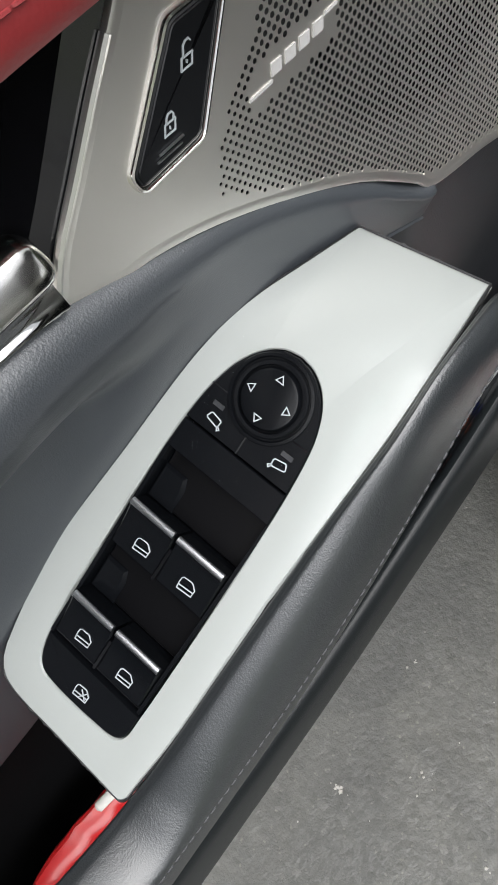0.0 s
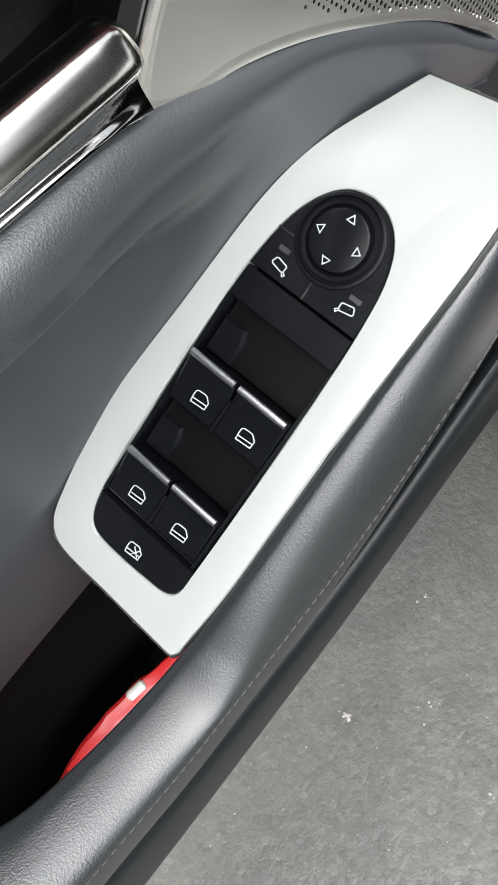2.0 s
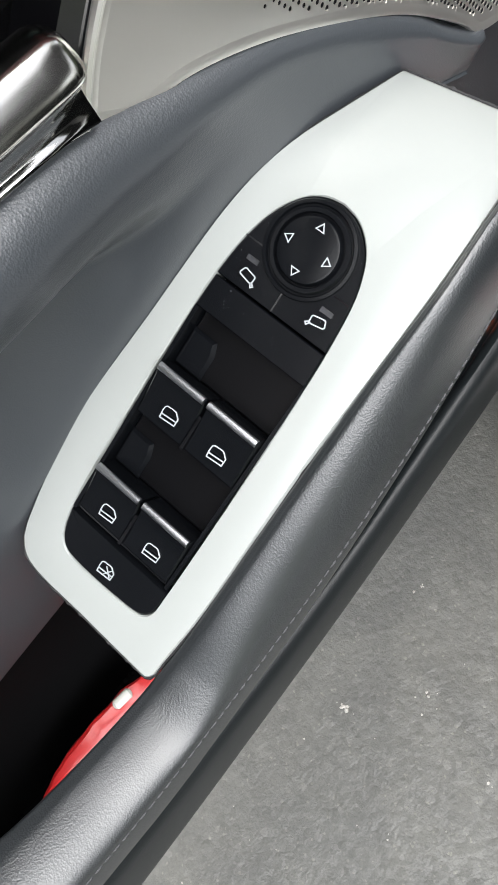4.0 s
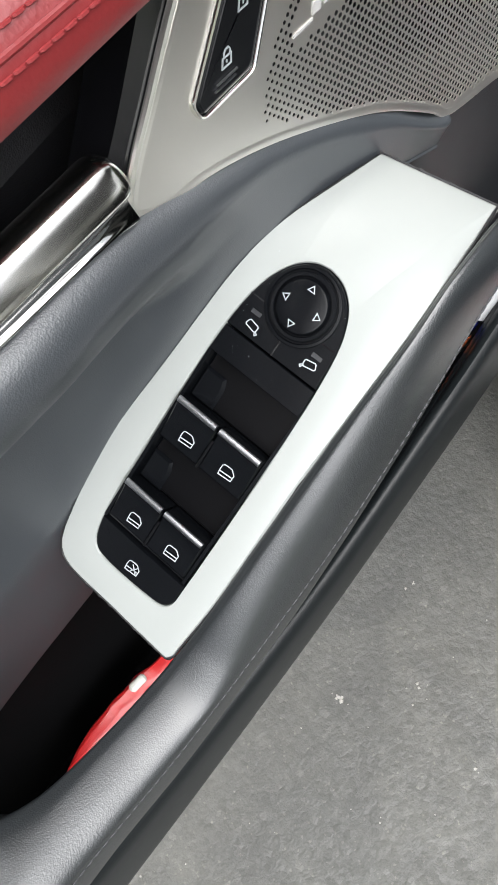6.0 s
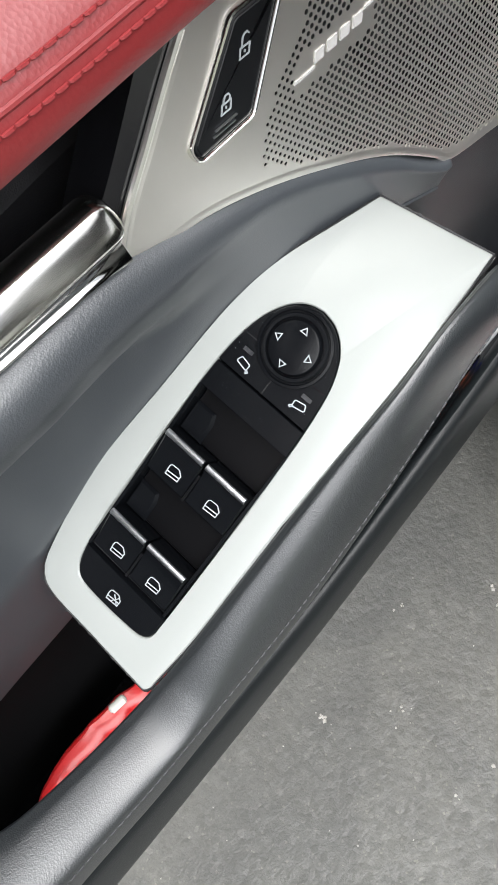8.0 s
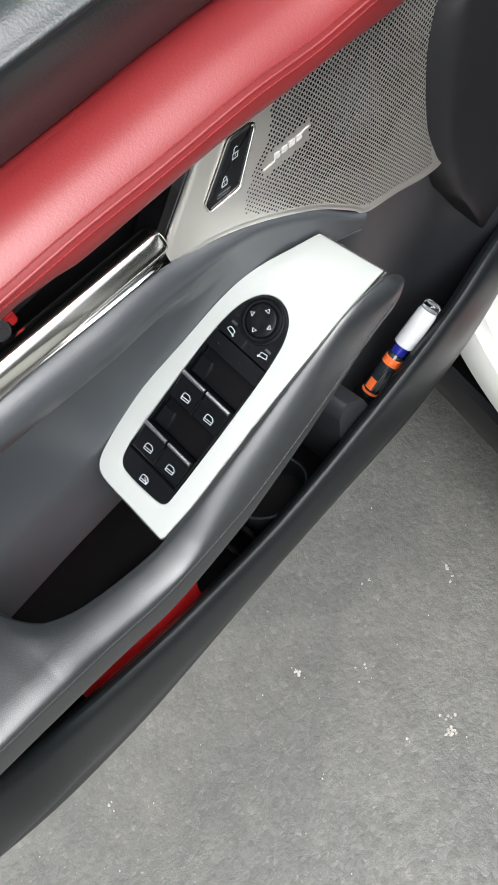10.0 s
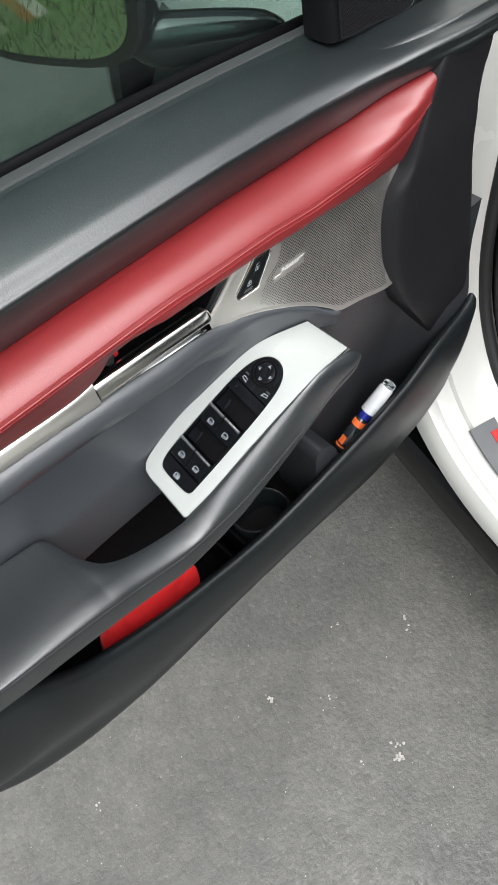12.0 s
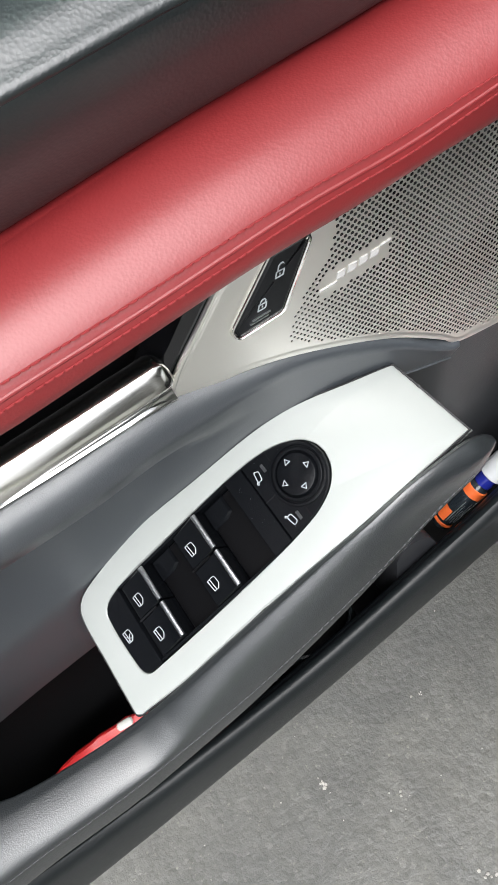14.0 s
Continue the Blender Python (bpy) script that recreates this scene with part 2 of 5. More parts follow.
def block(corner, size, bevel=0.0, m=None):
    bm = bmesh.new()
    bmesh.ops.create_cube(bm, size=1.0)
    for v in bm.verts:
        v.co = Vector([corner[k] + (v.co[k] + 0.5) * size[k] for k in range(3)])
    if bevel:
        bmesh.ops.bevel(bm, geom=bm.edges[:], offset=bevel, segments=2, affect="EDGES")
    if m is not None:
        bm.transform(m)
    return bm


def prism(outline, low, high, m=None, bevel=0.0):
    """A plate over a flat outline of (p, q), from low to high, with rounded upper edges."""
    bm = bmesh.new()
    low_row = [bm.verts.new((p, q, low)) for p, q in outline]
    if bevel:
        def inset(k):
            a, b, d = (np.array(outline[(k + s) % len(outline)]) for s in (-1, 0, 1))
            e1, e2 = (b - a) / (np.linalg.norm(b - a) + 1e-12), (d - b) / (np.linalg.norm(d - b) + 1e-12)
            nrm = np.array([-(e1 + e2)[1], (e1 + e2)[0]])
            nrm /= np.linalg.norm(nrm) + 1e-12
            if area < 0:
                nrm = -nrm
            return b + nrm * bevel
        o = np.array(outline)
        area = (o[:, 0] * np.roll(o[:, 1], -1) - o[:, 1] * np.roll(o[:, 0], -1)).sum()
        mid = [bm.verts.new((p, q, high - bevel)) for p, q in outline]
        top = [bm.verts.new((*inset(k), high)) for k in range(len(outline))]
        rows = [low_row, mid, top]
    else:
        rows = [low_row, [bm.verts.new((p, q, high)) for p, q in outline]]
    n = len(outline)
    for a, b in zip(rows, rows[1:]):
        for i in range(n):
            bm.faces.new((a[i], a[(i + 1) % n], b[(i + 1) % n], b[i]))
    bm.faces.new(rows[0][::-1])
    bm.faces.new(rows[-1])
    if m is not None:
        bm.transform(m)
    return bm


def turned(profile, sides=32, m=None):
    """A body turned round z from (radius, height) pairs."""
    rows = [[(r * math.cos(2 * math.pi * k / sides), r * math.sin(2 * math.pi * k / sides), h) for k in range(sides)] for r, h in profile]
    bm = loft(rows)
    if m is not None:
        bm.transform(m)
    return bm


def merge(parts):
    """Several bmeshes as one."""
    out = bmesh.new()
    for bm in parts:
        me = bpy.data.meshes.new("piece")
        bm.to_mesh(me)
        bm.free()
        out.from_mesh(me)
        bpy.data.meshes.remove(me)
    return out


def ribbon(points, width, height=0.00025, m=None, closed=False):
    """A thin raised line along a flat path of (p, q)."""
    p = [np.array(q, float) for q in points]
    n = len(p)
    bm = bmesh.new()
    rows = []
    for i in range(n):
        a, c = (p[i - 1], p[(i + 1) % n]) if closed else (p[max(i - 1, 0)], p[min(i + 1, n - 1)])
        e1, e2 = p[i] - a, c - p[i]
        e1, e2 = e1 / (np.linalg.norm(e1) + 1e-12), e2 / (np.linalg.norm(e2) + 1e-12)
        t = e1 + e2
        t /= np.linalg.norm(t) + 1e-12
        nn = np.array([-t[1], t[0]])
        k = 1 / max(0.45, abs(nn @ np.array([-e2[1], e2[0]])) if np.linalg.norm(e2) > 0.5 else 1)
        o = nn * width / 2 * k
        rows.append([bm.verts.new((*(p[i] + s * o), h)) for s, h in ((-1, -0.0002), (-1, height), (1, height), (1, -0.0002))])
    for a, b in list(zip(rows, rows[1:])) + ([(rows[-1], rows[0])] if closed else []):
        for i in range(4):
            bm.faces.new((a[i], a[(i + 1) % 4], b[(i + 1) % 4], b[i]))
    if not closed:
        bm.faces.new(rows[0])
        bm.faces.new(rows[-1][::-1])
    if m is not None:
        bm.transform(m)
    return bm


def rounded(corners, r, n=5):
    """A closed outline with its corners rounded off."""
    out = []
    c = [np.array(p, float) for p in corners]
    for k in range(len(c)):
        a, b, d = c[k - 1], c[k], c[(k + 1) % len(c)]
        e1, e2 = (a - b) / np.linalg.norm(a - b), (d - b) / np.linalg.norm(d - b)
        for t in np.linspace(0, 1, n):
            p, q = b + e1 * r * (1 - t), b + e2 * r * t
            out.append(p * (1 - t) + q * t)
    return np.array(out)


# ---- ground ----
bm = bmesh.new()
bmesh.ops.create_grid(bm, x_segments=1, y_segments=1, size=150)
ground = tagged(part("ground", bm, asphalt(), None), "weathered grey asphalt driveway with fine pale aggregate", "ground", kind="structure")

# ---- the open car door ----
door = thing("driver_door_assembly", "open front car door with red leather and black trim", "car door", (0, 0.1, 0.3))
XS = list(np.linspace(-0.80, 0.335, 110))

# rails along the door: x, then y and z
belt = rail((-0.8, 0.122, 1.215), (-0.15, 0.122, 1.168), (0.05, 0.122, 1.150), (0.21, 0.122, 1.130), (0.34, 0.118, 1.115))
red_top = rail((-0.8, 0.050, 1.133), (-0.25, 0.050, 1.099), (-0.15, 0.050, 1.0955), (-0.05, 0.050, 1.0905), (0.0, 0.050, 1.0885), (0.05, 0.050, 1.0850), (0.10, 0.049, 1.0822), (0.15, 0.044, 1.0835), (0.20, 0.029, 1.0955), (0.245, 0.0090, 1.1060), (0.28, -0.001, 1.109), (0.36, -0.005, 1.109))
pad_edge = rail((-0.8, 0.030, 1.186), (-0.2, 0.030, 1.1455), (-0.1, 0.030, 1.1410), (0.0, 0.030, 1.1357), (0.05, 0.030, 1.1315), (0.10, 0.029, 1.1275), (0.15, 0.024, 1.1255), (0.20, 0.013, 1.1265), (0.24, 0.002, 1.1290), (0.30, -0.010, 1.1290), (0.36, -0.014, 1.1260))
red_seam = rail((-0.8, 0.006, 1.100), (-0.256, 0.004, 1.082), (-0.10, 0.004, 1.078), (-0.04, 0.004, 1.073), (0.02, 0.004, 1.069), (0.085, 0.004, 1.061), (0.154, 0.003, 1.059), (0.211, 0.001, 1.070), (0.25, 0.004, 1.082), (0.34, 0.006, 1.085))
red_low = rail((-0.8, 0.034, 1.062), (-0.27, 0.035, 1.028), (-0.190, 0.034, 1.022), (-0.176, 0.0335, 1.0235), (-0.164, 0.030, 1.031), (-0.158, 0.024, 1.043), (-0.152, 0.017, 1.057), (-0.142, 0.010, 1.0655), (-0.13, 0.007, 1.0680), (-0.113, 0.005, 1.0672), (-0.097, 0.004, 1.0645), (-0.06, 0.004, 1.0620), (0.0, 0.004, 1.0580), (0.045, 0.004, 1.052), (0.09, 0.005, 1.046), (0.15, 0.009, 1.034), (0.207, 0.013, 1.027), (0.26, 0.013, 1.03))
strip_low = rail((-0.8, 0.034, 1.046), (-0.28, 0.034, 1.009), (-0.17, 0.034, 0.997), (-0.10, 0.035, 0.986), (-0.055, 0.0385, 0.9802), (-0.04, 0.039, 0.9770), (0.016, 0.033, 0.960), (0.046, 0.027, 0.947), (0.078, 0.021, 0.927), (0.113, 0.013, 0.896), (0.143, 0.008, 0.890), (0.18, 0.004, 0.886), (0.34, 0.0, 0.86))


def upper_profile(x):
    """Flat beside the window, rolling over to a crease, then a face that leans in under it."""
    (yb, zb), (yc, zc), (yr, zr) = belt(x), pad_edge(x), red_top(x)
    w, top = yb - yc, zc + 0.0062
    d = zb - top
    k = min(1.0, max(0.3, (0.34 - x) / 0.10))
    out = [(yb - 0.004, zb - 0.004), (yb - 0.014, zb - 0.0005)]
    out += [(yb - f * w, zb - d * f ** 2.3 + 0.0012 * math.sin(math.pi * f)) for f in (0.30, 0.50, 0.70, 0.86)]
    out += [(yc + 0.0050 * k, zc + 0.0052), (yc + 0.0014, zc + 0.0030), (yc + 0.0006, zc + 0.0010), (yc + 0.0013, zc), (yc + 0.0011, zc - 0.0012), (yc + 0.0018, zc - 0.006)]
    h = zc - zr
    out += [(yc + 0.35 * (yr - yc) - 0.002, zc - 0.40 * h), (yc + 0.72 * (yr - yc) - 0.002, zc - 0.75 * h), (yr - 0.003, zr + 0.003), (yr + 0.001, zr + 0.0005), (yr + 0.010, zr - 0.002)]
    return out


part("upper_pad", panel(XS + [0.343, 0.348], upper_profile, 0.02, 56), pad_skin, door, "grained black padded top of the door")


def red_profile(x):
    top, seam, low = red_top(x), red_seam(x), red_low(x)
    d = seam - top
    k = min(1.0, max(0.08, (0.25 - x) / 0.13))
    out = np.array([-abs(d[1]), abs(d[0])]) / np.linalg.norm(d) * 0.0085 * k
    g = min(1.0, max(0.0, (x - 0.115) / 0.075))
    g = g * g * (3 - 2 * g)
    crease = 0.90 - 0.72 * min(1.0, max(0.0, (x - 0.125) / 0.105))
    body = []
    for f, b in ((0.16, 0.36), (0.36, 0.70), (0.62, 0.88), (0.85, 0.58)):
        p = top + f * d + b * out
        edge_y = top[0] + (seam[0] - 0.002 - top[0]) * min(1.0, f / crease)
        body.append(((1 - g) * p[0] + g * edge_y, p[1]))
    return [tuple(top + (0.014, -0.006)), tuple(top + (0.005, -0.0016)), tuple(top + (-0.0010, -0.0004))] + body + [tuple(seam), tuple(0.5 * seam + 0.5 * low + (-0.0016, 0)), tuple(low), tuple(low + (0.012, 0.001))]


red_xs = [x for x in XS if x < -0.20] + list(np.linspace(-0.198, -0.10, 40)) + [x for x in XS if -0.098 < x < 0.244] + [0.2485]
part("leather_insert", panel(red_xs, red_profile, 0.012, 34), red_leather, door, "red leather insert with a double stitched seam")

# recess behind the inner handle, and its dark back
part("handle_recess", panel([x for x in XS if -0.185 < x < 0.02], lambda x: [(0.022, 1.070), (0.085, 1.062), (0.095, 1.02), (0.085, 0.98), (0.050, strip_low(x)[1] + 0.004)], 0.004, 14), matt, door, "dark recess behind the door handle")

# satin strip behind the handle, chrome handle bar
part("satin_strip", panel([x for x in XS if x < -0.170] + [-0.169], lambda x: [(red_low(x)[0] + 0.006, red_low(x)[1] + 0.003), (red_low(x)[0] - 0.001, red_low(x)[1] - 0.003), (0.0325, strip_low(x)[1] + 0.014), (0.0300, strip_low(x)[1] + 0.005), (0.0320, strip_low(x)[1])], 0.008, 12), silver, door, "satin silver strip under the red insert")


def handle_row(x):
    """A bright upper face, a ridge, and a lower face that narrows to the tip."""
    z, low = 1.0125 - 0.0125 * (x + 0.167) / 0.132, strip_low(x)[1] + 0.0022
    k = min(1.0, max(0.0, (x + 0.062) / 0.027)) ** 2.2
    low += (z - 0.0110 - low) * k
    ridge = z - 0.0085 - 0.004 * min(1.0, max(0.0, (-0.10 - x) / 0.06))
    return [(0.050, z - 0.006), (0.049, z), (0.0440, z + 0.003), (0.0385, z + 0.002), (0.0345, z - 0.003), (0.0322, ridge + 0.0008), (0.0324, ridge - 0.0008), (0.0345, 0.5 * (ridge + low)), (0.0356, low + 0.0020), (0.0380, low), (0.046, low + 0.001)]


handle_xs = list(np.linspace(-0.167, -0.040, 24))
rows = [[(x, y, z) for y, z in spline(handle_row(x), 44)] for x in handle_xs]
for x, k in ((-0.0375, 0.94), (-0.0356, 0.80), (-0.0344, 0.56), (-0.0340, 0.25)):
    end = np.array(spline(handle_row(x), 44))
    rows.append([(x, y, z) for y, z in end.mean(0) + (end - end.mean(0)) * k])
part("inner_handle", loft(rows), chrome, door, "polished chrome inner door handle bar", 50)


def handle_base_row(x):
    low, zl = handle_row(x)[8][1], strip_low(x)[1]
    return [(0.047, low + 0.004), (0.0385, low + 0.0015), (0.0372, 0.5 * (low + zl) + 0.0005), (0.0356, zl + 0.0018), (0.0354, zl + 0.0006), (0.040, zl - 0.001)]


part("handle_base", panel(handle_xs + [-0.0370], handle_base_row, 0.006, 16), chrome_dark_reflection, door, "chrome moulding under the handle, darkened for its reflection")

# padded bolster under the strip, down to the switch trim and the grip opening
bolster_low = rail((-0.8, 0.070, 0.890), (-0.34, 0.064, 0.760), (-0.28, 0.066, 0.754), (-0.20, 0.068, 0.753), (-0.136, 0.068, 0.752), (-0.129, 0.066, 0.79), (-0.122, 0.0625, 0.845), (-0.12, 0.0615, 0.851), (-0.09, 0.0572, 0.866), (-0.045, 0.0460, 0.888), (-0.007, 0.0362, 0.909), (0.017, 0.029, 0.919), (0.045, 0.024, 0.906), (0.073, 0.020, 0.890), (0.118, 0.016, 0.869))


bolster_mid = rail((-0.8, 0.070, 0.900), (-0.34, 0.064, 0.850), (-0.22, 0.0645, 0.838), (-0.16, 0.0630, 0.842), (-0.12, 0.0600, 0.853), (-0.09, 0.0568, 0.869), (-0.045, 0.0455, 0.891), (-0.007, 0.0355, 0.912), (0.017, 0.028, 0.920), (0.045, 0.024, 0.907), (0.073, 0.020, 0.892), (0.118, 0.016, 0.871))


def bolster_profile(x):
    """A soft roll under the metal, a valley, then a straight face down to the trim."""
    (yt, zt), (yl, zl), (yb, zb) = strip_low(x), bolster_mid(x), bolster_low(x)
    r = min(1.0, max(0.0, (0.1160 - x) / 0.005)) ** 0.5 * 0.5 + 0.5
    r *= 1 - 0.5 * min(1.0, max(0.0, (x + 0.03) / 0.07))
    h = zt - zl
    zb = min(zb, zl - 0.001 - 0.03 * min(1.0, max(0.0, (0.06 - x) / 0.03)))
    q = min(1.0, h / 0.075)
    va = np.array([yt - 0.0032 * r, zt - 0.033 * q])
    k = min(1.0, max(0.0, (x + 0.24) / 0.13))
    k = k * k * (3 - 2 * k) * min(1.0, max(0.0, (0.01 - x) / 0.10))
    deep = np.array([yl + (0.001 + 0.011 * k) * q, va[1] - 0.27 * (va[1] - zl)])
    lo = np.array([yl + 0.0004, zl])
    under = va + 0.5 * (deep - va)
    face = [tuple(deep + (lo - deep) * f + np.array([0.0012, 0.0]) * q * math.sin(math.pi * f)) for f in (0.30, 0.62, 0.90)]
    head = [(yt + 0.006, zt), (yt + 0.0010, zt - 0.0020 * q), (yt - 0.0042 * r, zt - 0.0062 * q), (yt - 0.0076 * r, zt - 0.0120 * q), (yt - 0.0086 * r, zt - 0.0180 * q)]
    body = [(yt - 0.0066 * r, zt - 0.0255 * q), tuple(va), tuple(under), tuple(deep)] + face
    e = min(1.0, max(0.0, (x + 0.105) / 0.12))
    e = e * e * (3 - 2 * e)
    peak, n = np.array(head[-1]), len(body)
    body = [tuple((1 - e) * np.array(p) + e * (peak + (lo - peak) * (f + 1) / (n + 1))) for f, p in enumerate(body)]
    return head + body + [(yl + 0.0004, zl), (0.5 * (yl + yb) + 0.001, 0.5 * (zl + zb)), (yb, zb)]


part("bolster", panel([x for x in XS if x < -0.31] + list(np.linspace(-0.31, -0.10, 80)) + [x for x in XS if -0.098 < x < 0.108] + [0.110, 0.112, 0.1135, 0.1148, 0.1156, 0.1160], bolster_profile, 0.012, 48), bolster_leather_lit, door, "black leather bolster curving down to the armrest")

# ---- the switch trim: a sloped plate that folds down in front ----
TU, TV, TN = Vector((0.867, 0, 0.498)), Vector((-0.0496, 0.995, 0.0863)), Vector((-0.4958, -0.0995, 0.8627))
TRIM = Matrix((TU, TV, TN)).transposed().to_4x4()
TRIM.translation = (0, 0, 0.9124)
SWITCH = TRIM @ Matrix.Translation((-0.008, 0.0015, 0)) @ Matrix.Rotation(radians(-8), 4, "Z")


def fold(u):
    """Height of the trim over its plane: it turns down in front of the mirror knob."""
    w = 0.010
    a = (u - 0.019) / w
    return -0.97 * w * math.log(1 + math.exp(min(a, 60))) if a < 60 else -0.97 * (u - 0.019)


outer = spline([(0.0605, 0.0135), (0.040, 0.020), (0.019, 0.028), (-0.006, 0.0362), (-0.049, 0.0468), (-0.097, 0.058), (-0.122, 0.0607), (-0.147, 0.0615), (-0.162, 0.0600), (-0.169, 0.054), (-0.1755, 0.020), (-0.1805, -0.012)], 90)
outer = np.vstack([outer, spline([(-0.1805, -0.0135), (-0.178, -0.0158), (-0.172, -0.0168), (-0.145, -0.022), (-0.104, -0.0272), (-0.070, -0.0315), (-0.037, -0.0365), (0.010, -0.0425), (0.040, -0.0425), (0.0605, -0.0410)], 70)])
face = spline([(0.0177, 0.0), (0.0163, -0.0066), (0.0130, -0.0122), (0.0076, -0.0170), (-0.001, -0.0208), (-0.0083, -0.0225), (-0.0242, -0.0242), (-0.0372, -0.0249), (-0.080, -0.0262), (-0.1348, -0.0268), (-0.1440, -0.0264), (-0.1484, -0.0232), (-0.1505, -0.010), (-0.1507, 0.0129), (-0.1494, 0.0184), (-0.1457, 0.0220), (-0.1343, 0.0250), (-0.0783, 0.0262), (-0.0391, 0.0256), (-0.0242, 0.0247), (-0.0087, 0.0224), (0.0035, 0.0185), (0.0125, 0.0125), (0.0165, 0.0065), (0.0177, 0.0)], 160)[:-1]
to_trim = TRIM.inverted() @ SWITCH
inner = np.array([(to_trim @ Vector((p, q, 0)))[:2] for p, q in face])


def ray_out(loop, angle, centre=(-0.070, 0.009), squeeze=0.3):
    """Where a ray from the centre leaves a closed outline."""
    d = np.array([math.cos(angle) / squeeze, math.sin(angle)])
    best = None
    for a, b in zip(loop, np.roll(loop, -1, axis=0)):
        e = b - a
        det = d[0] * -e[1] + d[1] * e[0]
        if abs(det) < 1e-12:
            continue
        w = a - np.array(centre)
        t = (w[0] * -e[1] + w[1] * e[0]) / det
        k = (d[0] * w[1] - d[1] * w[0]) / det
        if t > 0 and -1e-6 <= k <= 1 + 1e-6:
            best = max(best or 0, t)
    return np.array(centre) + best * d


rows = [[] for _ in range(9)]
corners = [math.atan2((v - 0.009), (u + 0.070) * 0.3) for u, v in ((0.0605, 0.0135), (0.0605, -0.0410), (-0.1805, -0.0130), (-0.169, 0.054))]
for k in sorted(list(np.linspace(-math.pi, math.pi, 180, endpoint=False)) + corners):
    o, i = ray_out(outer, k), ray_out(inner, k)
    d = (i - o) / np.linalg.norm(i - o)
    for row, (p, h) in zip(rows, ((o + d * 0.004, -0.010), (o, -0.009), (o, -0.0014), (o + d * 0.0012, 0), (o + (i - o) * 0.35, 0.0004), (o + (i - o) * 0.7, 0.0003), (i - d * 0.0006, 0), (i, -0.0006), (i, -0.012))):
        row.append(TRIM @ Vector((p[0], p[1], h + fold(p[0]))))
trim = part("switch_trim", loft(rows, caps=False), white_gloss, door, "glossy white trim plate round the window switches")
seam = [p + (p - rows[3][k]).normalized() * 0.0004 for k, p in enumerate(rows[2])]
part("trim_gap", tube(seam + seam[:1], lambda t: 0.0007 + 0.0016 * max(0.0, noise.noise((t * 160, 0.3, 2.0)) - 0.22), 6), rubber, trim, "thin black gap round the trim plate")

# ---- armrest: a padded roll along the trim that widens behind the grip opening ----
pad_in = rail((-0.8, 0.070, 0.926), (-0.34, 0.062, 0.864), (-0.284, 0.060, 0.8560), (-0.2765, 0.056, 0.8538), (-0.2715, 0.044, 0.8521), (-0.263, 0.016, 0.8490), (-0.249, -0.003, 0.8432), (-0.225, -0.0110, 0.834), (-0.190, -0.0140, 0.8235), (-0.165, -0.0155, 0.8195), (-0.145, -0.0185, 0.826), (-0.125, -0.0225, 0.838), (-0.090, -0.0275, 0.858), (-0.03, -0.0365, 0.892), (0.010, -0.043, 0.913), (0.030, -0.043, 0.916), (0.073, -0.041, 0.906), (0.090, -0.040, 0.896))
stitch_at = rail((-0.8, -0.046, 0.932), (-0.44, -0.048, 0.882), (-0.387, -0.048, 0.868), (-0.331, -0.046, 0.853), (-0.272, -0.044, 0.836), (-0.232, -0.042, 0.8214), (-0.172, -0.043, 0.808), (-0.111, -0.0465, 0.818), (-0.054, -0.051, 0.842), (0.002, -0.053, 0.867), (0.057, -0.053, 0.888), (0.090, -0.050, 0.890))


def armrest_profile(x):
    """A flat top from the inner edge to a roll of even width, the stitched seam, and a short side."""
    (yi, zi), (ys, zs) = pad_in(x), stitch_at(x)
    w = yi - ys
    o = min(0.024, 0.82 * w)
    wide = min(1.0, max(0.0, (w - 0.022) / 0.055))
    wide = wide * wide * (3 - 2 * wide)
    zr = zi + 0.0022 * (1 - wide) + wide * (0.55 * (zs + 0.0155 - zi))
    side = 0.006 + 0.012 * min(1.0, max(0.0, (0.02 - x) / 0.12)) + 0.012 * min(1.0, max(0.0, (-0.08 - x) / 0.12))
    e = min(0.004, 0.09 * w)
    a, b = np.array([yi - e, zi + 0.0010]), np.array([ys + o, zr])
    flat = [tuple(a + (b - a) * f + (0, 0.0016 * wide * math.sin(math.pi * f))) for f in (0.2, 0.5, 0.8)]
    h = zr - (zs + 0.0062)
    roll = [(ys - 0.0004 + (o + 0.0004) * (1 - math.sin(radians(g)) ** 1.05), zs + 0.0062 + h * math.cos(radians(g)) ** 0.86) for g in (4, 24, 44, 62, 78)]
    return [(yi + 0.003, zi - 0.034), (yi + 0.0015, zi - 0.008), (yi + 0.0005, zi - 0.0010), (yi - 0.25 * e, zi + 0.0004), tuple(a)] + flat + roll + [(ys - 0.0004, zs + 0.0062), (ys - 0.0004, zs + 0.0035), (ys + 0.0014, zs + 0.0015), (ys + 0.0006, zs - 0.001), (ys + 0.001, zs - side), (ys + 0.005, zs - side - 0.006), (ys + 0.014, zs - side - 0.012), (ys + 0.030, zs - side - 0.016)]


arm_rows = []
nose = [0.062 + 0.026 * math.sin(radians(9 * k)) for k in range(11)]
for x in [x for x in XS if x < -0.30] + list(np.linspace(-0.30, -0.215, 70)) + list(np.linspace(-0.213, -0.14, 30)) + [x for x in XS if -0.139 < x < 0.062] + nose:
    front = np.array(spline(armrest_profile(x), 64))
    k = math.sqrt(max(0.0, 1 - (max(0.0, x - 0.062) / 0.026) ** 2)) * 0.97 + 0.03
    mid = front.mean(0) + np.array([0, -0.003])
    arm_rows.append([(x, y, z) for y, z in mid + (front - mid) * k])
part("armrest_pad", loft(arm_rows, closed=True), leather, door, "black leather armrest roll with a stitched seam")

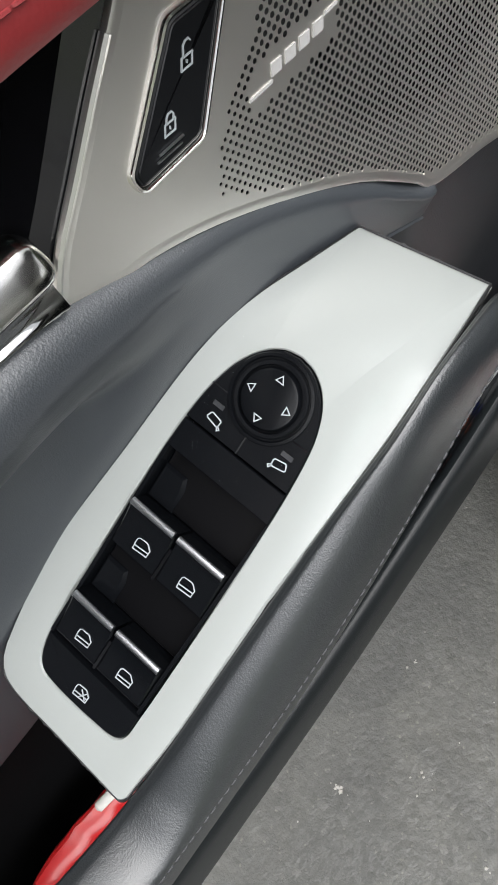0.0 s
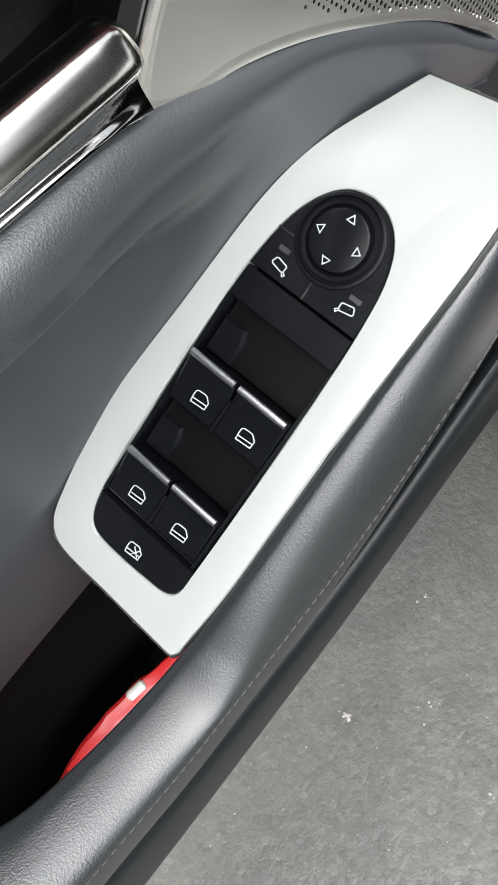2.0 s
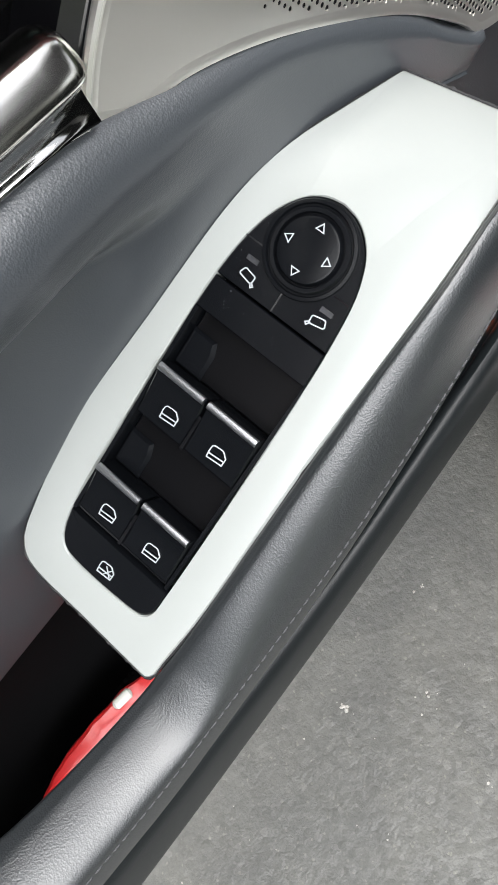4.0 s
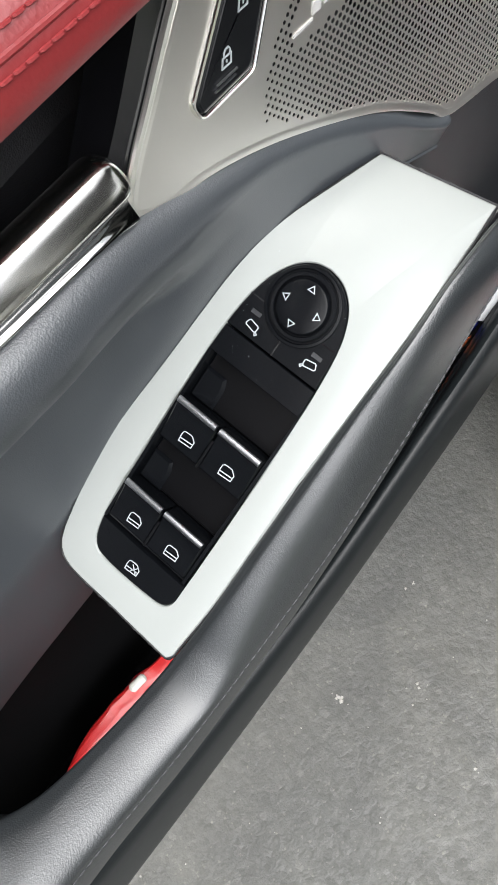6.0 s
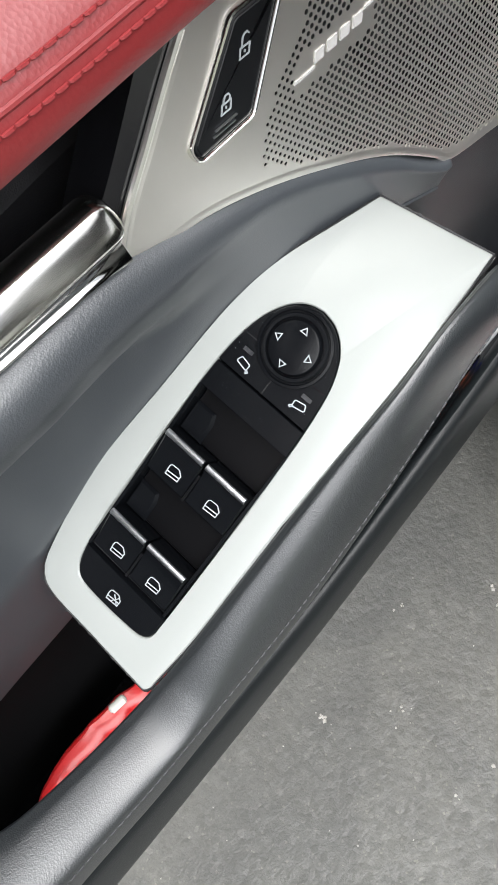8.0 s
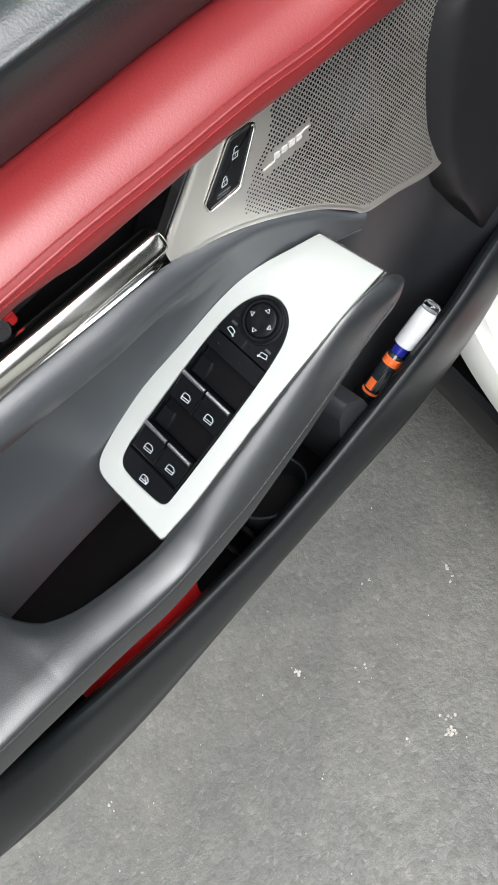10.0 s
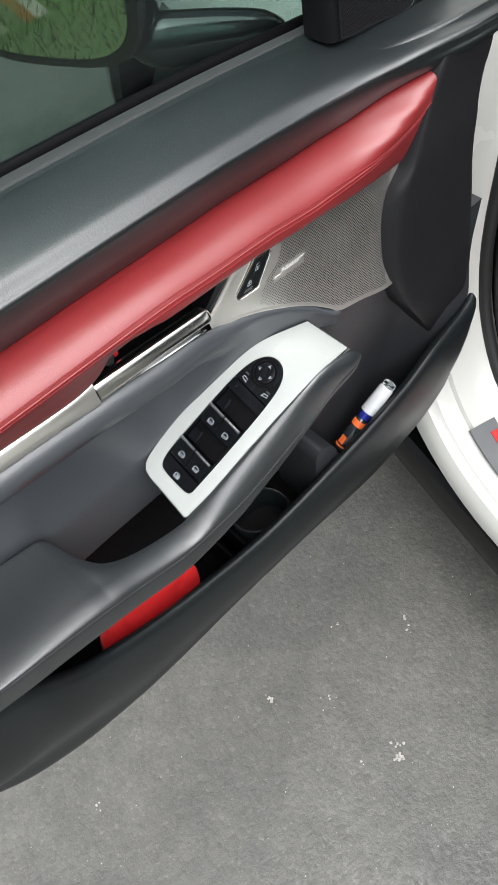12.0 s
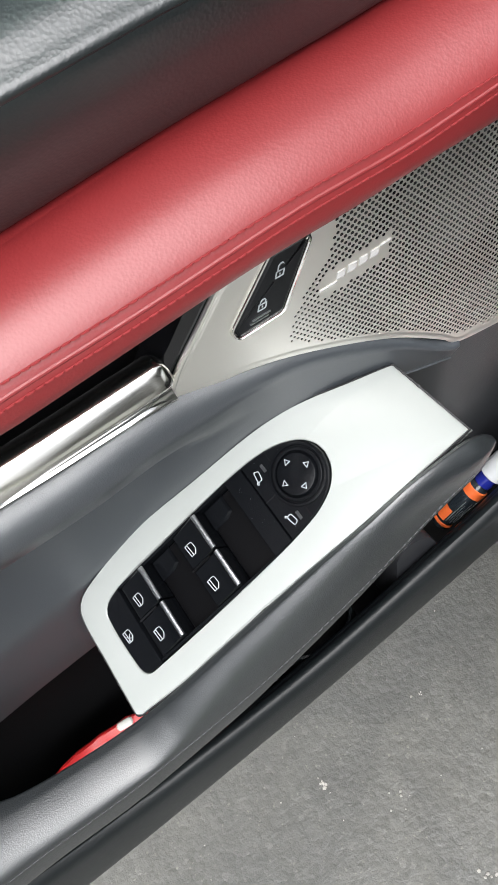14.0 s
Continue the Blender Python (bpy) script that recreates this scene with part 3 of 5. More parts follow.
# ---- lower panel behind the pocket ----
def lower_profile(x):
    k = min(1.0, max(0.0, (x - 0.05) / 0.05))
    back = [(0.074, 0.79), (0.080, 0.74), (0.085, 0.68), (0.087, 0.60), (0.087, 0.47)]
    top = strip_low(min(x, 0.22))
    front = [(top[0] + 0.004, top[1] + 0.004), (0.022, 0.80), (0.036, 0.72), (0.050, 0.62), (0.060, 0.47)]
    e = min(1.0, max(0.0, (x - 0.22) / 0.11))
    e = e * e * (3 - 2 * e)
    swing = [0.0, 0.012 * e, 0.034 * e, 0.040 * e, 0.030 * e]
    return [((1 - k) * a[0] + k * b[0] - w, (1 - k) * a[1] + k * b[1]) for a, b, w in zip(back, front, swing)]


# One panel split in two; the rear is blackened to stand for pocket shade.
part("pocket_back", panel([x for x in XS if -0.50 < x < 0.040] + [0.040], lower_profile, 0.02, 18), pocket_shade, door, "back wall of the map pocket, colour darkened for shade")
part("lower_panel", panel([0.041] + [x for x in XS if x > 0.046] + [0.35, 0.365], lower_profile, 0.02, 18), panel_grey, door, "black plastic lower door panel")

# ---- map pocket: lip, face and floor ----
lip = rail((-0.60, -0.042, 0.900), (-0.50, -0.038, 0.865), (-0.45, -0.034, 0.847), (-0.41, -0.030, 0.833), (-0.38, -0.028, 0.811), (-0.36, -0.023, 0.780), (-0.34, -0.017, 0.745), (-0.32, -0.013, 0.722), (-0.30, -0.011, 0.706), (-0.18, -0.010, 0.660), (-0.05, -0.010, 0.640), (0.09, -0.010, 0.652), (0.21, -0.009, 0.676), (0.28, -0.006, 0.702), (0.345, -0.002, 0.716), (0.375, 0.004, 0.722))
under = rail((-0.60, 0.0, 0.820), (-0.555, 0.0, 0.700), (-0.523, 0.0, 0.628), (-0.455, 0.0, 0.542), (-0.37, 0.0, 0.500), (-0.26, 0.0, 0.483), (-0.12, 0.0, 0.486), (0.02, 0.0, 0.482), (0.16, 0.0, 0.472), (0.26, 0.0, 0.490), (0.34, 0.004, 0.520), (0.362, 0.006, 0.560), (0.375, 0.010, 0.66))


def pocket_profile(x):
    (yl, zl), (yu, zu) = lip(x), under(x)
    h = max(zl - zu, 0.02)
    return [(yl + 0.006, zl - 0.030), (yl + 0.003, zl - 0.008), (yl - 0.001, zl - 0.001), (yl - 0.006, zl), (yl - 0.0105, zl - 0.005), (yl - 0.013, zl - min(0.018, 0.3 * h)), (yl - 0.012, zl - 0.42 * h), (yu - 0.006, zu + 0.20 * h), (yu + 0.001, zu + 0.005), (yu + 0.008, zu - 0.002), (yu + 0.04, zu - 0.006)]


part("pocket", panel(list(np.linspace(-0.598, 0.372, 100)), pocket_profile, 0.004, 36, 0.006), soft, door, "black moulded map pocket along the door")
# Floor coloured near black in place of the pocket's inner shade.
part("pocket_floor", block((-0.39, 0.0, 0.535), (0.72, 0.09, 0.01), 0.002), well_black, door, "floor of the map pocket, colour darkened for shade")

# ---- front end of the door panel ----
end_left = rail((0.60, 0.335, 0.0), (0.66, 0.315, 0.0), (0.700, 0.294, 0.0), (0.80, 0.233, 0.0), (0.84, 0.206, 0.0), (0.89, 0.184, 0.0), (0.93, 0.178, 0.0), (0.975, 0.181, 0.0), (1.005, 0.190, 0.0), (1.026, 0.207, 0.0), (1.06, 0.222, 0.0), (1.106, 0.2435, 0.0), (1.125, 0.252, 0.0))
end_right = rail((0.60, 0.376, 0.0), (0.70, 0.372, 0.0), (0.80, 0.352, 0.0), (0.925, 0.329, 0.0), (1.00, 0.317, 0.0), (1.04, 0.316, 0.0), (1.07, 0.322, 0.0), (1.09, 0.330, 0.0), (1.125, 0.334, 0.0))
rows = []
for z in np.linspace(0.600, 1.120, 60):
    a, b = end_left(z)[0], end_right(z)[0]
    back = 0.016 * min(1.0, max(0.0, (0.82 - z) / 0.12)) ** 1.3 + 0.005 * min(1.0, max(0.0, (z - 1.03) / 0.05))
    crisp = min(1.0, max(0.0, (z - 0.99) / 0.035) + max(0.0, (0.86 - z) / 0.05))
    e = 0.012 - 0.0105 * crisp
    front = spline([(a - 0.002, 0.020 - 0.004 * crisp), (a - 0.0005, 0.009 - 0.007 * crisp), (a + 0.25 * e, 0.002 - 0.004 * crisp), (a + e, -0.0045), (a + e + 0.012, -0.0058), (0.5 * (a + b), -0.0065), (b - 0.010, -0.0045), (b - 0.001, 0.001), (b + 0.001, 0.03)], 24)
    rows.append([(x, y + back, z) for x, y in front] + [(x, y + back + 0.02 * (1 if 0 < i < 23 else 0.3), z) for i, (x, y) in reversed(list(enumerate(front)))])
part("front_end_panel", loft(rows), matt, door, "dull black plastic panel at the hinge end")

# ---- window: seals and glass ----
part("window_seal", panel(XS, lambda x: [(belt(x)[0] + 0.016, belt(x)[1] - 0.02), (belt(x)[0] + 0.016, belt(x)[1] + 0.004), (belt(x)[0] + 0.011, belt(x)[1] + 0.006), (belt(x)[0] + 0.007, belt(x)[1] + 0.002), (belt(x)[0] + 0.006, belt(x)[1] - 0.02)], 0.001, 12), seal_black, door, "black rubber window seal")
part("felt_strip", panel(XS, lambda x: [(belt(x)[0] + 0.006, belt(x)[1] - 0.006), (belt(x)[0] + 0.003, belt(x)[1] + 0.001), (belt(x)[0] - 0.004, belt(x)[1] + 0.0014), (belt(x)[0] - 0.0085, belt(x)[1] + 0.0010), (belt(x)[0] - 0.0110, belt(x)[1] - 0.003)], 0.001, 12), seal_grey, door, "grey felt strip beside the window")
rows = []
for x in np.linspace(-0.80, 0.26, 12):
    rows.append([(x, 0.145 + dy - k * 0.30 * 0.35, belt(x)[1] - 0.03 + k * 0.35) for k, dy in ((0, 0), (1, 0), (1, 0.004), (0, 0.004))])
pane = part("window_pane", loft(rows), window_glass, door, "green tinted side window glass")
pane.visible_shadow = False

# ---- outer skin of the door ----
part("outer_skin", panel(list(np.linspace(-0.80, 0.36, 40)), lambda x: [(0.150, belt(x)[1] - 0.012), (0.175, belt(x)[1] - 0.05), (0.200, 0.90), (0.195, 0.70), (0.165, 0.55), (0.13, max(0.42, under(x)[1] + (0.05 if x < -0.4 else -0.05)))], 0.004, 14), car_white, door, "white painted outer door skin")
part("inner_frame", panel(list(np.linspace(-0.80, 0.355, 30)), lambda x: [(0.10, 1.06), (0.105, 0.98), (0.11, 0.90), (0.115, max(0.46, under(x)[1] + 0.03))], 0.02, 8), matt, door, "dark inner frame of the door")

# ---- speaker plate: satin metal with punched holes ----
PLATE_EDGE = [(-0.040, 0.9745), (-0.030, 0.9885), (-0.014, 1.0045), (-0.002, 1.0165), (0.012, 1.030), (0.034, 1.052), (0.06, 1.062), (0.10, 1.056), (0.16, 1.044), (0.215, 1.034), (0.205, 1.00), (0.192, 0.96), (0.195, 0.884), (0.143, 0.888), (0.113, 0.8935), (0.106, 0.901), (0.078, 0.925), (0.046, 0.944), (0.016, 0.958), (-0.007, 0.965), (-0.026, 0.967)]


def plate_y(x, z):
    return -0.136 * x + 0.0965 * z - 0.0591


def inside(p, loop):
    hit = False
    for (ax, az), (bx, bz) in zip(loop, loop[1:] + loop[:1]):
        if (az > p[1]) != (bz > p[1]) and p[0] < (bx - ax) * (p[1] - az) / (bz - az) + ax:
            hit = not hit
    return hit


OUTLINE = spline(PLATE_EDGE + PLATE_EDGE[:1], 220)[:-1]
toward = np.roll(OUTLINE, -1, axis=0) - np.roll(OUTLINE, 1, axis=0)
INWARD = np.c_[toward[:, 1], -toward[:, 0]] / np.linalg.norm(toward, axis=1)[:, None]
INSET = [tuple(q) for q in OUTLINE + INWARD * 0.0020]
HOLES = [(0.022, 0.966), (0.031, 0.984), (0.043, 0.994), (0.054, 1.006), (0.072, 1.06), (0.20, 1.05), (0.184, 0.97), (0.182, 0.884), (0.143, 0.892), (0.114, 0.900), (0.080, 0.9295), (0.048, 0.948)]
BADGE = [(0.0405, 0.980), (0.046, 0.993), (0.083, 0.9965), (0.080, 0.983)]
PITCH = 0.00250
bm = bmesh.new()
turn_c, turn_s = math.cos(radians(38)), math.sin(radians(38))
corner_cache = {}


def plate_vert(x, z, back=0.0):
    key = (round(x, 6), round(z, 6), back)
    if key not in corner_cache:
        corner_cache[key] = bm.verts.new((x, plate_y(x, z) + back, z))
    return corner_cache[key]


for i in range(-70, 71):
    for j in range(-70, 71):
        a, b = i * PITCH, j * PITCH
        x, z = 0.09 + a * turn_c - b * turn_s, 0.97 + a * turn_s + b * turn_c
        if not inside((x, z), INSET):
            continue
        square = [(x + (da * turn_c - db * turn_s) * PITCH / 2, z + (da * turn_s + db * turn_c) * PITCH / 2) for da, db in ((-1, -1), (1, -1), (1, 1), (-1, 1))]
        ring = [plate_vert(*q) for q in square]
        if inside((x, z), HOLES) and not inside((x, z), BADGE):
            fade = min(1.0, 0.62 + 9.0 * max(0.0, x - 0.022))
            r = 0.00104 * fade
            spots = [(x + r * math.cos(k), z + r * math.sin(k)) for k in [radians(38 + 225 + 45 * m) for m in range(8)]]
            top, low = ([bm.verts.new((p, plate_y(p, q) + d, q)) for p, q in spots] for d in (0.0, 0.00030))
            for m in range(4):
                q, w = ring[m], ring[(m + 1) % 4]
                t0, t1, t2 = top[(2 * m) % 8], top[(2 * m + 1) % 8], top[(2 * m + 2) % 8]
                bm.faces.new((q, t1, t0))
                bm.faces.new((q, w, t1))
                bm.faces.new((w, t2, t1))
            for m in range(8):
                bm.faces.new((top[m], top[(m + 1) % 8], low[(m + 1) % 8], low[m]))
        else:
            bm.faces.new(ring)
plate = part("speaker_plate", bm, satin_plate, door, "satin silver speaker grille with round punched holes", 20)
part("speaker_cloth", prism([(x, -z) for x, z in [(0.02, 0.965), (0.05, 1.0), (0.066, 1.04), (0.205, 1.04), (0.19, 0.97), (0.19, 0.888), (0.14, 0.893), (0.11, 0.903), (0.05, 0.947)]], -0.001, 0.001, Matrix(((1, 0, 0, 0), (-0.136, -0.0965, 1, -0.0535), (0, -1, 0, 0), (0, 0, 0, 1)))), cloth_grey, plate, "dark grey cloth behind the speaker grille")
rim = [[(q[0], plate_y(*q) + d, q[1]) for q in OUTLINE + INWARD * w] for w, d in ((0.0004, 0.006), (0.0, 0.0008), (0.0004, -0.0002), (0.0012, -0.00035), (0.0030, -0.00015), (0.0048, 0.0002))]
part("plate_rim", loft(rim, caps=False), satin_plate, plate, "smooth satin border of the speaker plate")
edge = [(x, plate_y(x, z) - 0.0002, z) for x, z in spline([(0.010, 1.028), (-0.002, 1.0165), (-0.014, 1.0045), (-0.030, 0.9885), (-0.040, 0.9745)], 20)]
part("plate_edge", tube(edge, 0.0016, 8), silver, plate, "bright turned edge of the speaker plate")
part("speaker_cone", turned([(0.0002, 0.004), (0.018, 0.0035), (0.044, 0.0012), (0.047, 0.0), (0.050, 0.0004), (0.052, 0.0022), (0.052, 0.006)], 48, Matrix(((1, 0, 0, 0.125), (-0.136, 0.0965, 1, plate_y(0.125, 0.977) + 0.0014), (0, 1, 0, 0.977), (0, 0, 0, 1)))), well_black, plate, "round black loudspeaker cone behind the grille")
# maker's badge on the grille: plain light shapes on a smooth field
PLATE = Matrix(((1, 0, 0, 0), (-0.136, 0.0965, -1, -0.0591), (0, 1, 0, 0), (0, 0, 0, 1)))
for k in range(4):
    x0 = 0.0522 + 0.0060 * k
    z0 = 0.9870 + 0.0003 * k
    part("badge_mark", prism([(x0, z0), (x0 + 0.0042, z0), (x0 + 0.0053, z0 + 0.0037), (x0 + 0.0011, z0 + 0.0037)], 0, 0.0005, PLATE), badge_grey, plate, "pale plain badge mark on the grille")
part("badge_line", prism([(0.0425, 0.9850), (0.0520, 0.9854), (0.0523, 0.9863), (0.0430, 0.9860)], 0, 0.0005, PLATE), badge_grey, plate, "pale thin badge line on the grille")
part("badge_line", prism([(0.0760, 0.9912), (0.0815, 0.9916), (0.0820, 0.9925), (0.0765, 0.9922)], 0, 0.0005, PLATE), badge_grey, plate, "pale thin badge line on the grille")
part("gloss_pillar", loft([[(x - 0.013 + 0.002, 0.060, z), (x - 0.011, plate_y(x, z) + 0.004, z), (x + 0.001, plate_y(x, z) + 0.001, z), (x + 0.002, 0.060, z)] for x, z in spline([(0.014, 1.034), (-0.014, 1.0045), (-0.030, 0.9885), (-0.0385, 0.976)], 14)]), gloss, door, "gloss black post beside the handle recess")

# ---- door lock switch in the plate ----
lock_loop = rounded([(0.0425, 1.0210), (0.0265, 1.0210), (-0.0008, 0.9925), (0.0005, 0.9872), (0.0235, 0.9885), (0.0440, 1.0185)], 0.0020, 6)
along = np.roll(lock_loop, -1, axis=0) - np.roll(lock_loop, 1, axis=0)
lock_out = np.c_[-along[:, 1], along[:, 0]] / np.linalg.norm(along, axis=1)[:, None]
lock_out *= np.sign(((lock_loop - lock_loop.mean(0)) * lock_out).sum(1).mean())


def lock_ring(d, h):
    """The switch outline moved outwards by d at a height over the plate."""
    return [PLATE @ Vector((*q, h)) for q in lock_loop + lock_out * d]


lock = part("lock_switch", loft([lock_ring(d, h) for d, h in ((0, -0.004), (0, 0.0002), (-0.0003, 0.0009), (-0.0008, 0.0012), (-0.0011, 0.0009), (-0.0013, 0.0009), (-0.0016, 0.0012))]), lock_black, door, "black door lock switch with printed padlocks", 12)
part("bezel", loft([lock_ring(d, h) for d, h in ((0.0001, -0.001), (0.0002, 0.0010), (0.0007, 0.0017), (0.0014, 0.0015), (0.0018, 0.0006), (0.0019, -0.001))], caps=False), chrome, lock, "thin chrome bezel")


def padlock(px, pz, opened):
    """Outline strokes of a padlock, about 5 mm high, slanted as the switch is."""
    w = 0.0019
    def at(a, b):
        return (px + a + 0.45 * b, pz + b)
    strokes = [([at(-w, -0.0024), at(w, -0.0024), at(w, 0.0004), at(-w, 0.0004)], True)]
    lift = 0.0012 if opened else 0.0
    strokes.append(([at(-0.0013, 0.0004), at(-0.0013, 0.0018 + lift), at(-0.0006, 0.0026 + lift), at(0.0006, 0.0026 + lift), at(0.0013, 0.0018 + lift)] + ([] if opened else [at(0.0013, 0.0004)]), False))
    strokes.append(([at(0, -0.0014), at(0, -0.0006)], False))
    return merge([ribbon(p, 0.00042, 0.0002, PLATE @ Matrix.Translation((0, 0, 0.0014)), closed) for p, closed in strokes])


part("padlock_icon", padlock(0.0275, 1.0105, True), icon_white, lock, "printed open padlock")
part("padlock_icon", padlock(0.0155, 0.9985, False), icon_white, lock, "printed closed padlock")
part("tactile_line", merge([ribbon([(0.0070, 0.9915), (0.0165, 0.9917)], 0.0005, 0.0004, PLATE @ Matrix.Translation((0, 0, 0.0016))), ribbon([(0.0085, 0.9930), (0.0178, 0.9932)], 0.0005, 0.0004, PLATE @ Matrix.Translation((0, 0, 0.0016)))]), bar_metal, lock)

# ---- window switches in the white trim ----
switch = part("window_switch_panel", prism([tuple(q) for q in face], -0.013, -0.0105, SWITCH), well_black, door, "black window and mirror switch panel")
o_in = np.array([q * (1 - 0.0004 / np.linalg.norm(q)) for q in (face - face.mean(0))]) + face.mean(0)


def cut(loop, low, high):
    """The part of an outline between two p values."""
    out = []
    for a, b in zip(loop, np.roll(loop, -1, axis=0)):
        for lim in sorted((low, high), key=lambda v: (v - a[0]) * (1 if b[0] > a[0] else -1)):
            if (a[0] - lim) * (b[0] - lim) < 0:
                out.append(tuple(a + (b - a) * (lim - a[0]) / (b[0] - a[0])))
        if low <= b[0] <= high:
            out.append(tuple(b))
    return out


part("mirror_plate", prism(cut(o_in, -0.0241, 0.02), -0.0105, 0.0002, SWITCH, 0.0005), switch_black, switch, "black mirror switch plate")
part("blank_plate", prism(cut(o_in, -0.0378, -0.0250), -0.0105, -0.0002, SWITCH, 0.0005), switch_black, switch, "blank black switch plate")
part("child_lock_button", prism(cut(o_in, -0.16, -0.1335), -0.0105, 0.0002, SWITCH, 0.0006), switch_black, switch, "black window lock button")
# walls of the two finger wells
for q0, q1 in ((0.0236, 0.0254), (-0.0258, -0.0240)):
    part("well_wall", prism([(-0.133, q0), (-0.0378, q0), (-0.0378, q1), (-0.133, q1)], -0.0105, -0.0004, SWITCH, 0.0003), switch_black, switch)
part("groove", prism([(-0.1322, -0.0258), (-0.1322, 0.024), (-0.1306, 0.024), (-0.1306, -0.0258)], -0.0105, -0.002, SWITCH), gloss, switch)
# the round mirror knob
KNOB = SWITCH @ Matrix.Translation((0, 0, 0.0002))
knob = part("mirror_knob", turned([(0.0167, -0.002), (0.0167, 0.0006), (0.0164, 0.0011), (0.0153, 0.0012), (0.0150, 0.0008), (0.0148, -0.0006), (0.0144, -0.0006), (0.0142, 0.0009), (0.0137, 0.0014), (0.0124, 0.0014), (0.0121, 0.0009), (0.0120, -0.0002), (0.0117, -0.0002), (0.0115, 0.0012), (0.0108, 0.0022), (0.0100, 0.0024), (0.0001, 0.0024)], 56, KNOB), switch_black, switch, "round black mirror adjuster knob", 30)
for k in range(4):
    a = radians(90 * k)
    tri = [(0.0106, 0), (0.0081, 0.0016), (0.0081, -0.0016)]
    place = SWITCH @ Matrix.Rotation(a, 4, "Z") @ Matrix.Translation((-0.0010, 0, 0.0026))
    part("arrow_mark", ribbon(tri, 0.00036, 0.0002, place, True), icon_white, switch, "small printed white arrow")
part("split_line", prism([(-0.0240, -0.0003), (-0.0168, -0.0003), (-0.0168, 0.0003), (-0.0240, 0.0003)], 0.0, 0.0004, SWITCH), gloss, switch)
for q0, q1, p1 in ((0.0150, 0.0222, -0.0080), (-0.0215, -0.0150, -0.0075)):
    part("split_line", prism([(p1, q0), (p1 + 0.0006, q0), (p1 + 0.0006, q1), (p1, q1)], 0.0, 0.0004, SWITCH), gloss, switch)


def icon(strokes, p, q, turn, scale, lift, width=0.00042):
    place = SWITCH @ Matrix.Translation((p, q, lift)) @ Matrix.Rotation(radians(turn), 4, "Z") @ Matrix.Diagonal((scale, scale, 1, 1))
    return merge([ribbon(pts, width / scale, 0.0002, place, closed) for pts, closed in strokes])


# side window seen from the side: a slanted front post and a bar across
WINDOW = [([(-3.6, -2.4), (3.2, -2.4), (3.6, 0.6), (1.6, 2.7), (0.6, 2.9), (-2.4, 2.9), (-3.3, 2.2), (-3.6, 0.6)], True), ([(-3.4, -0.7), (3.2, -0.7)], False)]
CROSSED = WINDOW[:2] + [([(-0.6, -2.0), (2.6, 1.8)], False), ([(-0.6, 1.8), (2.6, -2.0)], False)]
LEFT_MIRROR = [([(-2.9, -0.7), (-2.4, 1.2), (-1.9, 1.6), (2.3, 1.5), (2.8, 1.0), (2.9, -0.9), (2.2, -1.4), (-2.4, -1.3)], True), ([(2.6, -1.2), (3.6, -2.3), (4.2, -1.5), (3.1, -0.9)], True)]
part("mirror_icon", icon(LEFT_MIRROR, -0.0187, 0.0139, -100, 0.0010, 0.0005), icon_white, switch, "printed white mirror outline")
part("mirror_icon", icon([([(-x, y) for x, y in pts], c) for pts, c in LEFT_MIRROR], -0.0172, -0.0160, -80, 0.0010, 0.0005), icon_white, switch, "printed white mirror outline")
for p, q in ((-0.0134, 0.0153), (-0.0129, -0.0165)):
    part("indicator_lamp", prism([(p - 0.0009, q - 0.0024), (p + 0.0009, q - 0.0024), (p + 0.0009, q + 0.0024), (p - 0.0009, q + 0.0024)], 0, 0.0005, SWITCH), trim_grey, switch, "small unlit grey indicator lamp")
part("window_lock_icon", icon(CROSSED, -0.1440, -0.0015, -84, 0.00098, 0.0004), icon_white, switch, "printed crossed window outline")


def window_button(p, q0, q1):
    """A rocker that rises towards a metal bar on its front edge."""
    rows = []
    for q in (q0, q0 + 0.0006, 0.5 * (q0 + q1), q1 - 0.0006, q1):
        drop = 0.0006 if q in (q0, q1) else 0.0
        rows.append([SWITCH @ Vector((p + a, q, h - (drop if h > -0.004 else 0))) for a, h in ((-0.0108, -0.0105), (-0.0108, -0.0004), (-0.0100, 0.0004), (-0.003, 0.0010), (0.0065, 0.0030), (0.0100, 0.0046), (0.0112, 0.0042), (0.0106, -0.0105))])
    b = part("window_button", loft(rows), switch_black, switch, "black window switch rocker")
    row = []
    for q in np.linspace(q0 + 0.0004, q1 - 0.0004, 6):
        row.append([SWITCH @ Vector((p + 0.0102 + 0.0016 * math.cos(k), q, 0.0040 + 0.0013 * math.sin(k))) for k in [radians(30 * m) for m in range(12)]])
    part("metal_bar", loft(row), bar_metal, switch, "brushed metal bar on the rocker")
    return b


for p in (-0.0728, -0.1197):
    window_button(p, 0.0006, 0.0232)
    window_button(p, -0.0238, -0.0006)
    part("finger_rest", prism([(p - 0.0105, -0.0009), (p + 0.004, -0.0009), (p + 0.004, 0.0003), (p - 0.0105, 0.0003)], -0.010, 0.0022, SWITCH), gloss, switch)
for p in (-0.0763, -0.1236):
    for q in (0.0100, -0.0132):
        part("window_icon", icon(WINDOW, p, q, -84, 0.00098, 0.0016), icon_white, switch, "printed white window outline")
